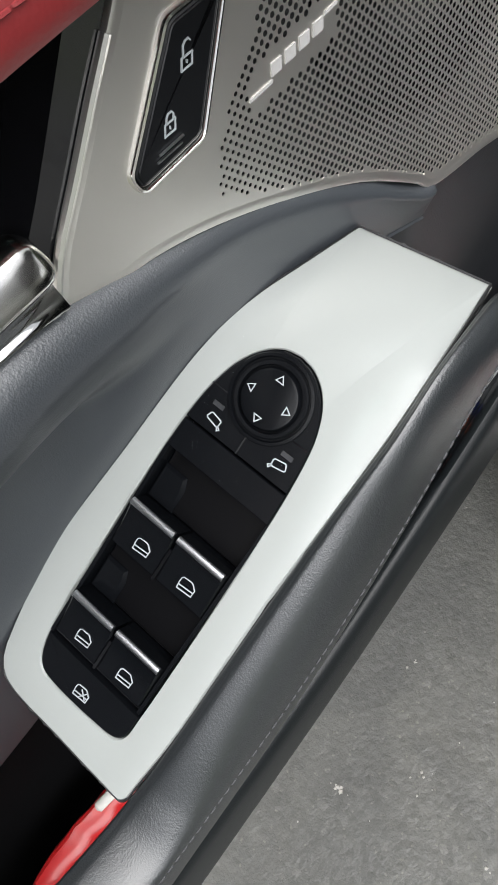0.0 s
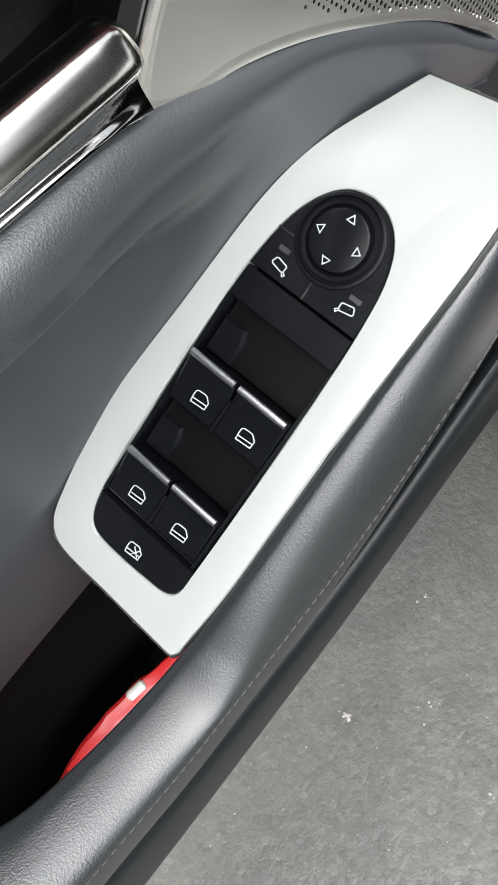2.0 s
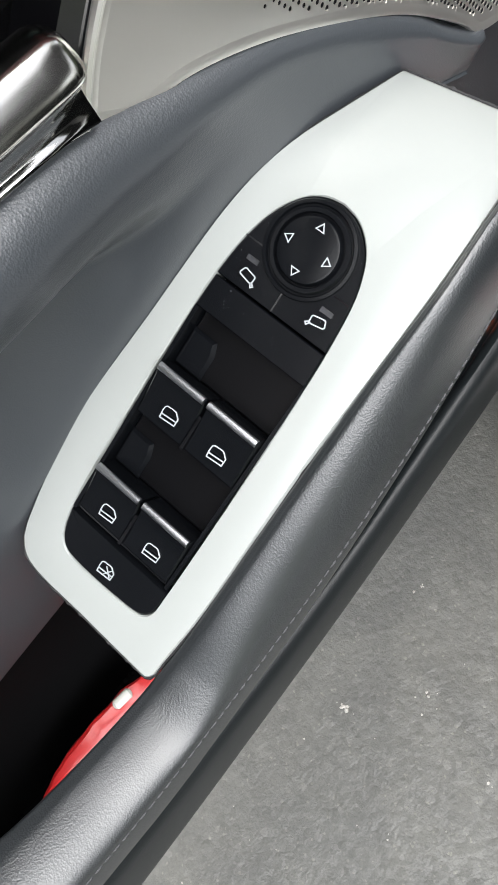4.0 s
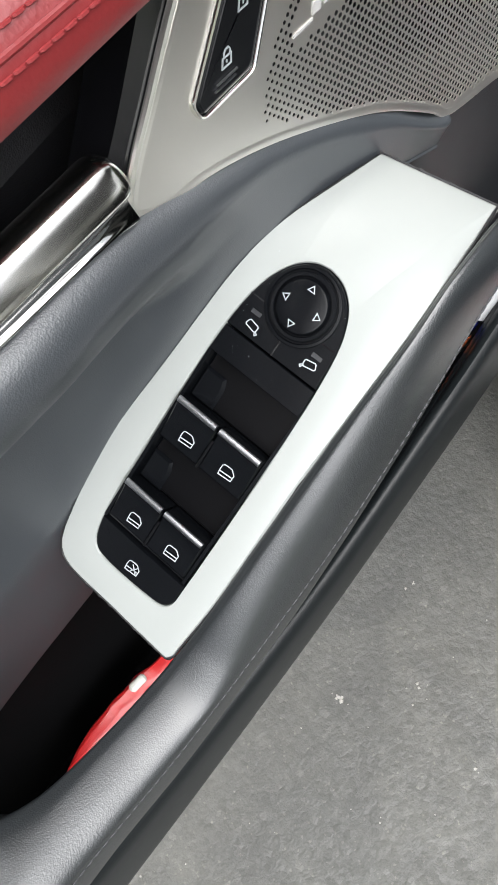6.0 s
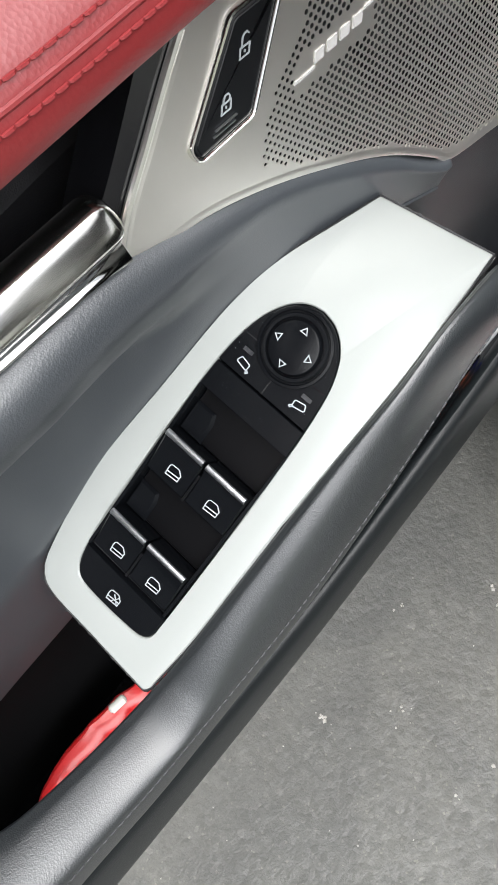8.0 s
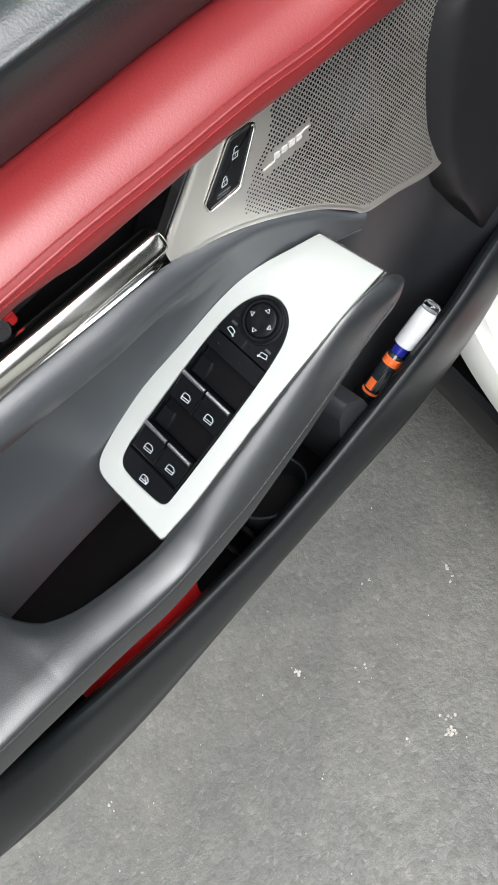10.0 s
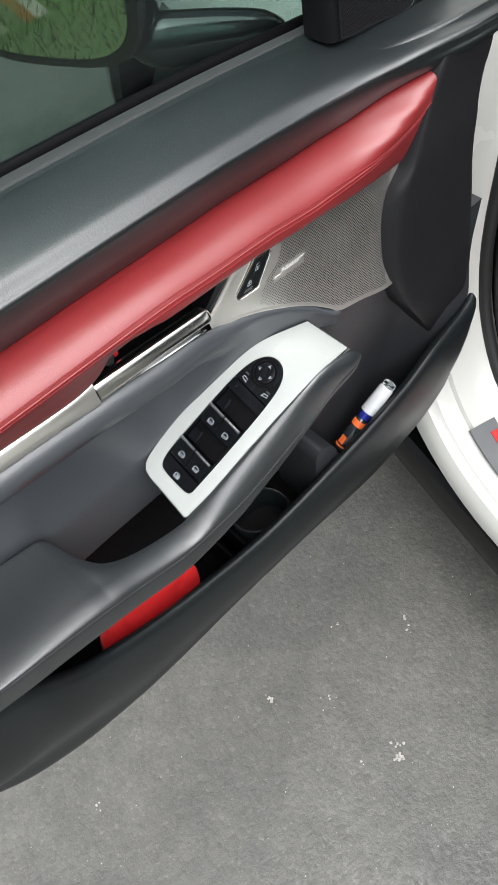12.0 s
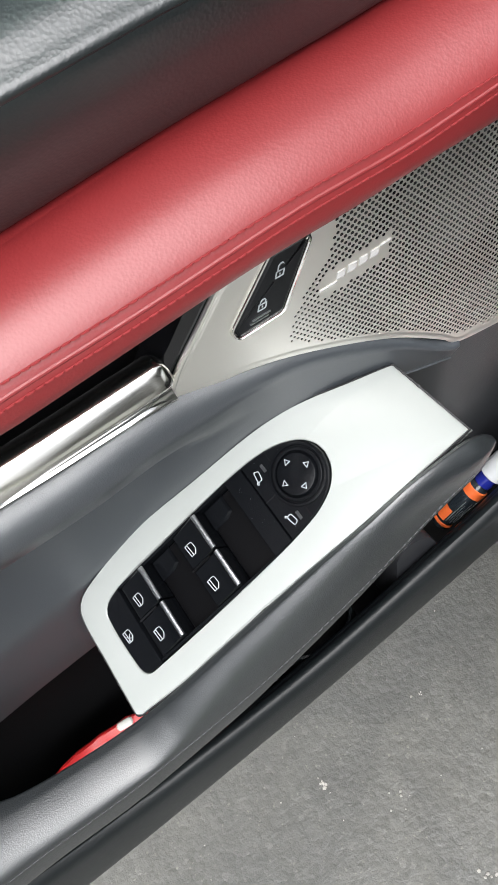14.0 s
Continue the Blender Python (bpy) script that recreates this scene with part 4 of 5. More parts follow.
for p in (-0.0500, -0.0965):
    part("well_floor", prism([(p - 0.0115, -0.0238), (p + 0.0122, -0.0238), (p + 0.0122, 0.0234), (p - 0.0115, 0.0234)], -0.0105, -0.0070, SWITCH, 0.001), well_black, switch, "dusty black finger well")
    part("well_step", prism([(p - 0.0115, 0.0105), (p - 0.001, 0.0105), (p + 0.004, 0.0125), (p + 0.004, 0.0234), (p - 0.0115, 0.0234)], -0.0105, -0.0050, SWITCH, 0.0015), switch_black, switch)

# fine dust lying in the finger wells
dust_rng = np.random.default_rng(9)
bm = bmesh.new()
for _ in range(330):
    p, q, low = dust_rng.uniform(-0.130, 0.014), dust_rng.uniform(-0.022, 0.022), -0.0103
    if p > -0.036:
        low = 0.0004 if p < -0.0241 or abs(q) > 0.0165 else -1
    if low < -0.5 or dust_rng.random() < 0.35 * (p > -0.036):
        continue
    size, a = dust_rng.uniform(0.00006, 0.00019), dust_rng.uniform(0, 6.28)
    ring = [bm.verts.new(SWITCH @ Vector((p + size * math.cos(a + 1.57 * k), q + size * math.sin(a + 1.57 * k) * 0.7, low))) for k in range(4)]
    top = bm.verts.new(SWITCH @ Vector((p, q, low + size)))
    for k in range(4):
        bm.faces.new((ring[k], ring[(k + 1) % 4], top))
tagged(part("dust", bm, icon_white, switch, "pale specks of dust in the wells"), kind="stuff")

# ---- stitching ----
def stitches(path, length, gap, radius, lift):
    """Short thread loops along a path of points."""
    pts = np.array(path, float)
    d = np.r_[0, np.cumsum(np.sqrt((np.diff(pts, axis=0) ** 2).sum(1)))]
    verts, faces = [], []
    for s0 in np.arange(0, d[-1] - length, length + gap):
        a, b = (np.array([np.interp(s0 + k * length, d, pts[:, c]) for c in range(3)]) for k in (0, 1))
        t = (b - a) / np.linalg.norm(b - a)
        up = np.array(lift) / np.linalg.norm(lift)
        side = np.cross(t, up)
        base = len(verts)
        for p, w, h in ((a, 0.75, -0.5), (0.8 * a + 0.2 * b, 1.0, 0.4), (0.2 * a + 0.8 * b, 1.0, 0.4), (b, 0.75, -0.5)):
            for cs in ((-1, -0.6), (-0.6, 0.8), (0.6, 0.8), (1, -0.6)):
                verts.append(p + side * radius * w * cs[0] + up * radius * (h + w * cs[1]))
        for r in range(3):
            for k in range(4):
                i, j = base + 4 * r + k, base + 4 * r + (k + 1) % 4
                faces.append((i, j, j + 4, i + 4))
    me = bpy.data.meshes.new("stitching")
    me.from_pydata([tuple(v) for v in verts], [], faces)
    bm = bmesh.new()
    bm.from_mesh(me)
    bpy.data.meshes.remove(me)
    return bm


def on_red(x, z):
    """The place on the red insert at a height."""
    q = spline(red_profile(x), 90)
    i = 12 + int(np.argmin(abs(q[12:80, 1] - z)))
    j = i + 1 if q[i][1] > z else i - 1
    t = (z - q[i][1]) / (q[j][1] - q[i][1] + 1e-9)
    return (x, q[i][0] + t * (q[j][0] - q[i][0]), z)


red_line = [np.array(on_red(x, red_seam(x)[1])) for x in np.linspace(-0.78, 0.236, 160)]
insert = bpy.data.objects["leather_insert"]
part("seam", tube([p + np.array([0, 0.0001, 0]) for p in red_line], 0.0009, 8), red_leather, insert)
for off in (0.0036, -0.0030):
    row = [np.array(on_red(x, red_seam(x)[1] + off)) for x in np.linspace(-0.78, 0.236, 160)]
    tagged(part("stitching", stitches([p + np.array([0, -0.0004, 0.0002]) for p in row], 0.0034, 0.0002, 0.00046, (0, -1, 0.35)), red_thread, insert, "row of red stitches beside the seam"), kind="stuff")
pad = bpy.data.objects["armrest_pad"]
row = [(x, stitch_at(x)[0] - 0.0006, stitch_at(x)[1] + 0.0045) for x in np.linspace(-0.78, 0.064, 160)]
tagged(part("stitching", stitches(row, 0.0036, 0.0010, 0.00042, (0, -1, 0.3)), grey_thread, pad, "row of dark grey stitches along the armrest"), kind="stuff")

# ---- tweeter sail at the front corner of the window ----
sail_loop = [(0.178, 1.138), (0.178, 1.20), (0.182, 1.262), (0.20, 1.268), (0.235, 1.240), (0.30, 1.175), (0.385, 1.100), (0.37, 1.094), (0.27, 1.118)]
rows = []
for y, k in ((0.104, 1.0), (0.086, 1.0), (0.076, 0.985), (0.070, 0.95)):
    c = np.mean(sail_loop, axis=0)
    rows.append([(x0, y + 0.05 * max(0, z0 - 1.11), z0) for x0, z0 in (c + (np.array(q) - c) * k for q in sail_loop)])
sail = part("tweeter_sail", loft(rows), sail_black, door, "black triangular tweeter cover beside the window")
grille = spline([(0.190, 1.142), (0.1895, 1.17), (0.193, 1.204), (0.197, 1.206), (0.24, 1.172), (0.288, 1.136), (0.290, 1.131), (0.285, 1.1275), (0.24, 1.134), (0.195, 1.140), (0.190, 1.142)], 40)[:-1]
SAIL = Matrix(((1, 0, 0, 0), (0, 0.05, -1, 0.0700 - 0.05 * 1.11), (0, 1, 0, 0), (0, 0, 0, 1)))
g_c = grille.mean(0)
part("grille_back", prism([tuple(g_c + (q - g_c) * 0.99) for q in grille], -0.001, 0.0003, SAIL), gloss, sail)
part("grille_rim", loft([[SAIL @ Vector((*(g_c + (q - g_c) * k), h)) for q in grille] for k, h in ((1.06, -0.001), (1.05, 0.0016), (1.0, 0.0018), (0.985, -0.0005))], caps=False), soft, sail)
bm = bmesh.new()
for i in range(60):
    for j in range(60):
        x, z = 0.186 + 0.0019 * (i + 0.5 * (j % 2)), 1.125 + 0.00165 * j
        if inside((x, z), [tuple(q) for q in grille]):
            v = [bm.verts.new(SAIL @ Vector((x + 0.0008 * math.cos(k), z + 0.0008 * math.sin(k), h))) for h in (0.0004, 0.0010) for k in [radians(60 * m) for m in range(6)]]
            for m in range(6):
                bm.faces.new((v[m], v[(m + 1) % 6], v[6 + (m + 1) % 6], v[6 + m]))
            bm.faces.new(v[6:])
tagged(part("tweeter_mesh", bm, matt, sail, "fine dark mesh over the tweeter"), kind="stuff")
part("window_frame", loft([[(x, 0.105 - 0.28 * (z - 1.1) + dy, z + dz) for dy, dz in ((0, 0), (0.0, 0.016), (0.035, 0.022), (0.04, 0.002))] for x, z in spline([(0.40, 1.078), (0.33, 1.165), (0.22, 1.275), (0.05, 1.42), (-0.2, 1.53), (-0.5, 1.57), (-0.8, 1.53)], 40)]), gloss, door, "black window frame of the door")

# ---- outside mirror ----
MIRROR = Matrix(((-0.4550, 0.0, -0.8905, 0.028), (0.8905, 0.0, -0.4550, 0.305), (0.0, 1.0, 0.0, 1.196), (0, 0, 0, 1)))
side = part("side_mirror", loft([[MIRROR @ Vector((cx + w * np.sign(math.cos(k)) * abs(math.cos(k)) ** 0.6, cy + h * np.sign(math.sin(k)) * abs(math.sin(k)) ** 0.7, d)) for k in np.linspace(0, 2 * math.pi, 40, endpoint=False)] for w, h, d, cx, cy in ((0.100, 0.073, 0.0, 0, 0), (0.106, 0.079, 0.001, 0, 0), (0.110, 0.083, -0.008, 0, 0), (0.109, 0.083, -0.04, 0, 0.002), (0.102, 0.076, -0.085, 0, 0.006), (0.085, 0.06, -0.115, 0, 0.010), (0.045, 0.03, -0.132, 0, 0.014))]), gloss, door, "gloss black outside mirror with a tilted glass")
part("mirror_glass", loft([[MIRROR @ Vector((w * np.sign(math.cos(k)) * abs(math.cos(k)) ** 0.6, h * np.sign(math.sin(k)) * abs(math.sin(k)) ** 0.7, d)) for k in np.linspace(0, 2 * math.pi, 40, endpoint=False)] for w, h, d in ((0.096, 0.069, 0.0005), (0.096, 0.069, 0.003))]), mirror_silver, side, "clear mirror glass")
foot_rows = []
for t in np.linspace(0, 1, 16):
    c = spline([(0.085, 0.262, 1.128), (0.120, 0.238, 1.122), (0.165, 0.212, 1.116), (0.205, 0.190, 1.108), (0.228, 0.176, 1.100)], 16)[int(round(t * 15))]
    k = math.sqrt(max(0.05, 1 - max(0.0, 1 - t / 0.30) ** 2)) * math.sqrt(max(0.03, 1 - max(0.0, (t - 0.75) / 0.25) ** 2))
    hgt, wid = (0.032 - 0.016 * t) * k, (0.050 - 0.022 * t) * k
    foot_rows.append([(c[0] + 0.45 * q * wid, c[1] + 0.6 * q * wid * (1 if q < 0 else 0.7), c[2] + p * hgt) for q, p in [(math.cos(radians(18 * g)), math.sin(radians(18 * g)) + 0.12 * math.cos(radians(54 * g))) for g in range(20)]])
part("mirror_arm", loft(foot_rows), gloss, side, "gloss black foot of the mirror")

# ---- lock knob at the end of the recess ----
part("lock_knob", turned([(0.0002, 0), (0.0085, 0), (0.0095, 0.002), (0.0095, 0.006), (0.0075, 0.008), (0.0075, 0.014), (0.006, 0.016), (0.0002, 0.016)], 24, Matrix.Translation((-0.1390, 0.066, 1.003)) @ Matrix.Rotation(radians(50), 4, "X")), well_black, door, "small black lock knob")
part("lock_mark", block((-0.1335, 0.0535, 1.0085), (0.0065, 0.004, 0.0085), 0.0012), scuff_red, door, "small red lock mark")

# ---- inside the pocket ----
floor_part = bpy.data.objects["pocket_floor"]
ring_path = [(-0.030 + 0.042 * math.cos(a), 0.030 + 0.034 * math.sin(a)) for a in [radians(-75 + 10 * k) for k in range(34)]]
rows = []
for x, y in ring_path:
    n = np.array([x + 0.030, y - 0.030])
    n /= np.linalg.norm(n)
    z = 0.612 - 0.55 * max(0.0, x + 0.022) - 0.15 * min(0.0, x + 0.022)
    rows.append([(x + n[0] * o, y + n[1] * o, h) for o, h in ((0.0035, 0.538), (0.0022, z - 0.003), (0.0012, z), (-0.0012, z), (-0.0022, z - 0.003), (-0.0035, 0.538))])
part("bottle_holder", loft(rows), soft, floor_part, "moulded round bottle holder wall")
# Base blacker than the wall: the shade in the holder is in its colour.
part("holder_base", turned([(0.0002, 0.0), (0.034, 0.0), (0.038, 0.003), (0.0385, 0.009), (0.0002, 0.009)], 36, Matrix.Translation((-0.030, 0.030, 0.5445)) @ Matrix.Diagonal((1.0, 0.8, 1.0, 1.0))), pocket_shade, floor_part, "round base of the bottle holder")
UPRIGHT = Matrix(((1, 0, 0, 0), (0, 0, 1, 0), (0, 1, 0, 0), (0, 0, 0, 1)))
part("pocket_divider", prism([tuple(q) for q in rounded([(0.046, 0.538), (0.050, 0.672), (0.060, 0.688), (0.085, 0.666), (0.121, 0.538)], 0.008)], -0.002, 0.078, UPRIGHT, 0.004), panel_grey, floor_part, "moulded step in the pocket")
# Ribs share the floor's black, shade included.
for x in (-0.084, -0.108):
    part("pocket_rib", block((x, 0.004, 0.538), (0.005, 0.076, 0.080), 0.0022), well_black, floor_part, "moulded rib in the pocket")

# a small lacquer bottle leaning in the pocket
axis = Vector((0.71, -0.15, 0.69)).normalized()
BOTTLE = Matrix.Translation((0.119, 0.020, 0.600)) @ axis.to_track_quat("Z", "Y").to_matrix().to_4x4()
bottle = thing("lacquer_bottle", "small dark bottle with orange bands and white cap in the pocket", "bottle", tuple(BOTTLE.translation))


def wrapped(a0, a1, low, high, r=0.0097):
    """A patch of label on the bottle between two angles and heights."""
    return loft([[BOTTLE @ Vector((q * math.cos(radians(a)), q * math.sin(radians(a)), h)) for q, h in ((0.0090, low), (r, low), (r, high), (0.0090, high))] for a in np.linspace(a0, a1, 10)])


part("body", turned([(0.0002, 0.0), (0.0084, 0.0), (0.0095, 0.0016), (0.0095, 0.0500), (0.0088, 0.0535), (0.0070, 0.0560), (0.0068, 0.060), (0.0002, 0.060)], 32, BOTTLE), label_dark, bottle, "dark glossy bottle body")
part("band", turned([(0.0094, 0.0035), (0.0099, 0.0039), (0.0099, 0.0064), (0.0094, 0.0068)], 32, BOTTLE), orange, bottle, "thin orange band")
part("band", turned([(0.0094, 0.0425), (0.0100, 0.0430), (0.0100, 0.0515), (0.0094, 0.0520)], 32, BOTTLE), orange, bottle, "broad orange band")
part("label_patch", wrapped(60, 118, 0.009, 0.022), orange, bottle, "orange patch on the label")
part("pale_strip", wrapped(205, 232, 0.009, 0.0415), cap_white, bottle, "pale strip down the bottle body")
for k in range(6):
    a0 = 124 + 13 * k
    part("label_bar", wrapped(a0, a0 + 4.5, 0.010 + 0.003 * (k % 2), 0.038 - 0.005 * (k % 3), 0.00965), plate_grey, bottle, "grey bar of small print")
part("neck", turned([(0.0068, 0.0560), (0.0083, 0.0570), (0.0086, 0.0590), (0.0086, 0.0680), (0.0076, 0.0690)], 28, BOTTLE), blue, bottle, "dark blue glossy neck")
part("cap", turned([(0.0002, 0.0675), (0.0100, 0.0675), (0.0114, 0.0685), (0.0114, 0.0740), (0.0112, 0.0930), (0.0106, 0.1090), (0.0090, 0.1130), (0.0002, 0.1135)], 32, BOTTLE), cap_white, bottle, "white plastic cap")
part("cap_tip", turned([(0.0078, 0.1120), (0.0092, 0.1130), (0.0094, 0.1180), (0.0086, 0.1200), (0.0002, 0.1200)], 28, BOTTLE), clear_glass("clear_plastic", (0.85, 0.90, 0.92)), bottle, "clear plastic tip of the cap")

# a crumpled red packet standing in the pocket
packet_top = rail((-0.306, 0.588, 0.0), (-0.302, 0.610, 0.0), (-0.292, 0.626, 0.0), (-0.272, 0.636, 0.0), (-0.245, 0.640, 0.0), (-0.210, 0.638, 0.0), (-0.180, 0.631, 0.0), (-0.160, 0.619, 0.0), (-0.146, 0.608, 0.0))
rows = []
for x in np.linspace(-0.306, -0.146, 54):
    top = packet_top(x)[0]
    t = (x + 0.306) / 0.160
    fat = 0.0025 + 0.0130 * math.sin(math.pi * min(1.0, 0.12 + 0.84 * t)) ** 0.7
    row = []
    for m in range(32):
        a = 2 * math.pi * m / 32
        up = math.sin(a)
        height = 0.5 * (top + 0.546) + 0.5 * (top - 0.546) * np.sign(up) * abs(up) ** 0.75
        crease = abs(noise.noise((x * 46 + height * 40, height * 44 - x * 22, 5.3))) * 0.0065 - 0.0018 + abs(noise.noise((x * 90 - height * 40, height * 70, 1.7))) * 0.0022
        thick = fat * abs(math.cos(a)) ** 0.7 * (1 if math.cos(a) > 0 else -1)
        lean = 0.013 + 0.034 * (height - 0.546) / 0.090
        row.append((x + 0.32 * (height - 0.612) * max(0.0, t - 0.4) / 0.6, lean + thick - crease * (1 if math.cos(a) < 0 else 0.4), height + 0.35 * thick))
    rows.append(row)
packet = part("snack_packet", loft(rows), red_wrap, None, sharp=26)
tagged(packet, "crumpled glossy red plastic packet standing in the pocket", "packet")
tag_bm = tube([(-0.1925, 0.0465, 0.6422), (-0.1940, 0.0467, 0.6424), (-0.1990, 0.0473, 0.6430), (-0.2045, 0.0480, 0.6436), (-0.2060, 0.0482, 0.6437)], lambda t: 0.0036 * min(1.0, 0.45 + 4 * min(t, 1 - t)), 14, None, 0.7)
tagged(part("paper_tag", tag_bm, material("white_paper", (0.72, 0.71, 0.66), 0.6), None), "small white rolled paper tag behind the red packet", "tag")

# ---- the car that the door belongs to ----
CF, CR, CO = Vector((0.2496, 0.9684, 0)), Vector((0.9684, -0.2496, 0)), Vector((0.415, 0.091, 0))


def at_car(f, r, z):
    """A place from metres forward along the car, inward from its side, and up."""
    return CO + CF * f + CR * r + Vector((0, 0, z))


car = thing("car", "white car body with black cladding and an open doorway", "car", tuple(at_car(0, 0, 0)))
opening = spline([(0.02, 1.30), (-0.012, 1.15), (-0.022, 1.0), (-0.022, 0.85), (-0.020, 0.74), (-0.026, 0.66), (-0.050, 0.56), (-0.104, 0.468), (-0.170, 0.420), (-0.240, 0.398), (-0.40, 0.388), (-0.70, 0.386), (-1.05, 0.386)], 70)


def along_opening(section, path=opening):
    """Sweeps a section of (outward, inward of the side) along the doorway's edge."""
    rows = []
    for i, p in enumerate(path):
        d = path[min(i + 1, len(path) - 1)] - path[max(i - 1, 0)]
        d /= np.linalg.norm(d)
        nrm = np.array([-d[1], d[0]])
        if nrm[0] < 0 and abs(nrm[0]) > abs(nrm[1]) or nrm[1] > 0 and abs(nrm[1]) >= abs(nrm[0]):
            nrm = -nrm
        rows.append([at_car(*(p + nrm * o)[:1], r, (p + nrm * o)[1]) for o, r in section])
    return loft(rows)


white = [(0.002, 0.080), (0.008, 0.072), (0.012, 0.060), (0.019, 0.046), (0.021, 0.020), (0.021, 0.004), (0.028, 0.000), (0.030, -0.018), (0.033, -0.030), (0.040, -0.036), (0.044, -0.046), (0.058, -0.054), (0.078, -0.057), (0.092, -0.057)]
part("door_frame", along_opening(white + [(o + 0.01, r + 0.02) for o, r in reversed(white)]), car_white, car, "white painted sill and hinge pillar")
seal_ring = [(0.006 + 0.010 * math.cos(a) * 1.1, 0.080 + 0.010 * math.sin(a)) for a in [radians(30 * k) for k in range(12)]]
part("door_seal", along_opening(seal_ring), rubber, car, "black rubber door seal")
seal_ring = [(-0.012 + 0.009 * math.cos(a), 0.096 + 0.010 * math.sin(a)) for a in [radians(30 * k) for k in range(12)]]
part("door_seal", along_opening(seal_ring), rubber, car, "black rubber door seal")
trim_in = [(-0.006, 0.101), (-0.012, 0.108), (-0.010, 0.122), (0.004, 0.140), (0.030, 0.158), (0.060, 0.170), (0.070, 0.160), (0.03, 0.12)]
part("inner_trim", along_opening(trim_in), trim_grey, car, "dark plastic trim inside the doorway")
part("rocker_cladding", loft([[at_car(f, r, z) for r, z in ((-0.050, 0.310), (-0.060, 0.300), (-0.060, 0.260), (-0.052, 0.205), (-0.042, 0.182), (-0.010, 0.172), (0.02, 0.20), (0.0, 0.30))] for f in np.linspace(-1.1, 0.10, 14)]), cladding, car, "black rocker cladding")
sill_path = np.array([p for p in opening if -0.66 < p[0] < -0.145])
scuff = part("scuff_plate", along_opening([(0.0145, 0.044), (0.0165, -0.006), (0.0225, -0.006), (0.0205, 0.044)], sill_path), plate_grey, car, "grey scuff plate with a red stripe")
part("stripe", along_opening([(0.0126, 0.0445), (0.0133, 0.024), (0.0158, 0.024), (0.0150, 0.0445)], sill_path[1:]), scuff_red, scuff, "red stripe")
# fender with its wheel arch, and the wheel
bm = bmesh.new()
fs, zs = np.linspace(0.045, 1.25, 50), np.linspace(0.20, 1.02, 34)
grid = {}
for i, f in enumerate(fs):
    for j, z in enumerate(zs):
        r = -0.045 + 0.10 * max(0, (z - 0.86) / 0.16) ** 2 - 0.035 * math.exp(-((z - 0.72) / 0.2) ** 2) + (0.05 * (0.10 - f) / 0.055 if f < 0.10 else 0)
        grid[i, j] = bm.verts.new(at_car(f, r, z))
for i in range(len(fs) - 1):
    for j in range(len(zs) - 1):
        f, z = 0.5 * (fs[i] + fs[i + 1]), 0.5 * (zs[j] + zs[j + 1])
        if (f - 0.76) ** 2 + (z - 0.38) ** 2 > 0.41 ** 2:
            bm.faces.new((grid[i, j], grid[i + 1, j], grid[i + 1, j + 1], grid[i, j + 1]))
for v in [v for v in bm.verts if not v.link_faces]:
    bm.verts.remove(v)
part("fender", bm, car_white, car, "white front fender")
part("hood", loft([[at_car(f, r, z - 0.10 * max(0.0, f - 0.7) ** 2) for r, z in ((0.05, 1.0), (0.30, 1.05), (0.75, 1.075), (1.20, 1.05), (1.45, 1.0), (1.44, 0.96), (1.20, 1.01), (0.75, 1.035), (0.30, 1.01), (0.06, 0.96))] for f in np.linspace(0.13, 1.3, 12)]), car_white, car, "white bonnet")
part("far_fender", loft([[at_car(f, r, z) for r, z in ((1.45, 0.99), (1.52, 0.90), (1.54, 0.62), (1.50, 0.30), (1.44, 0.30), (1.46, 0.62), (1.44, 0.88), (1.40, 0.97))] for f in (0.10, 0.4, 0.8, 1.25)]), car_white, car, "white far front fender")
part("arch_cladding", loft([[at_car(0.76 + q * math.cos(a), r, 0.38 + q * math.sin(a)) for q, r in ((0.44, -0.075), (0.445, -0.09), (0.39, -0.10), (0.375, -0.08), (0.375, 0.05), (0.40, 0.05))] for a in [radians(-18 + 6 * k) for k in range(37)]]), gloss, car, "black wheel arch cladding")
WHEEL = Matrix.Translation(at_car(0.76, 0.07, 0.335)) @ CR.to_track_quat("Z", "Y").to_matrix().to_4x4()
wheel = part("wheel", turned([(0.20, -0.10), (0.31, -0.105), (0.33, -0.085), (0.335, 0.0), (0.33, 0.085), (0.31, 0.105), (0.20, 0.10)], 48, WHEEL), rubber, car, "black front tyre")
part("rim", turned([(0.03, -0.085), (0.06, -0.09), (0.19, -0.085), (0.215, -0.10), (0.22, -0.06), (0.20, 0.0), (0.0002, -0.02)], 40, WHEEL), plate_grey, wheel, "grey wheel rim")
# footwell
part("floor_carpet", loft([[at_car(f, r, z) for r, z in ((0.10, 0.30), (0.16, 0.245), (0.9, 0.24), (0.9, 0.22), (0.10, 0.22))] for f in (-3.0, -1.5, -0.5, 0.35)]), carpet, car, "black footwell carpet")
part("firewall", loft([[at_car(f, r, z) for f, z in ((0.36, 0.22), (0.30, 0.40), (0.22, 0.70), (0.10, 0.80), (0.05, 1.0), (0.12, 1.02), (0.40, 0.8), (0.45, 0.22))] for r in np.linspace(0.10, 0.95, 8)]), carpet, car, "dark underside of the dashboard")
rest = part("foot_rest", loft([[at_car(f, r + 0.5 * (z - 0.40), z) for f, z in ((0.010, 0.300), (0.090, 0.420), (0.130, 0.500), (0.150, 0.490), (0.060, 0.290))] for r in (0.270, 0.280, 0.345, 0.355)]), matt, car, "ribbed black foot rest")
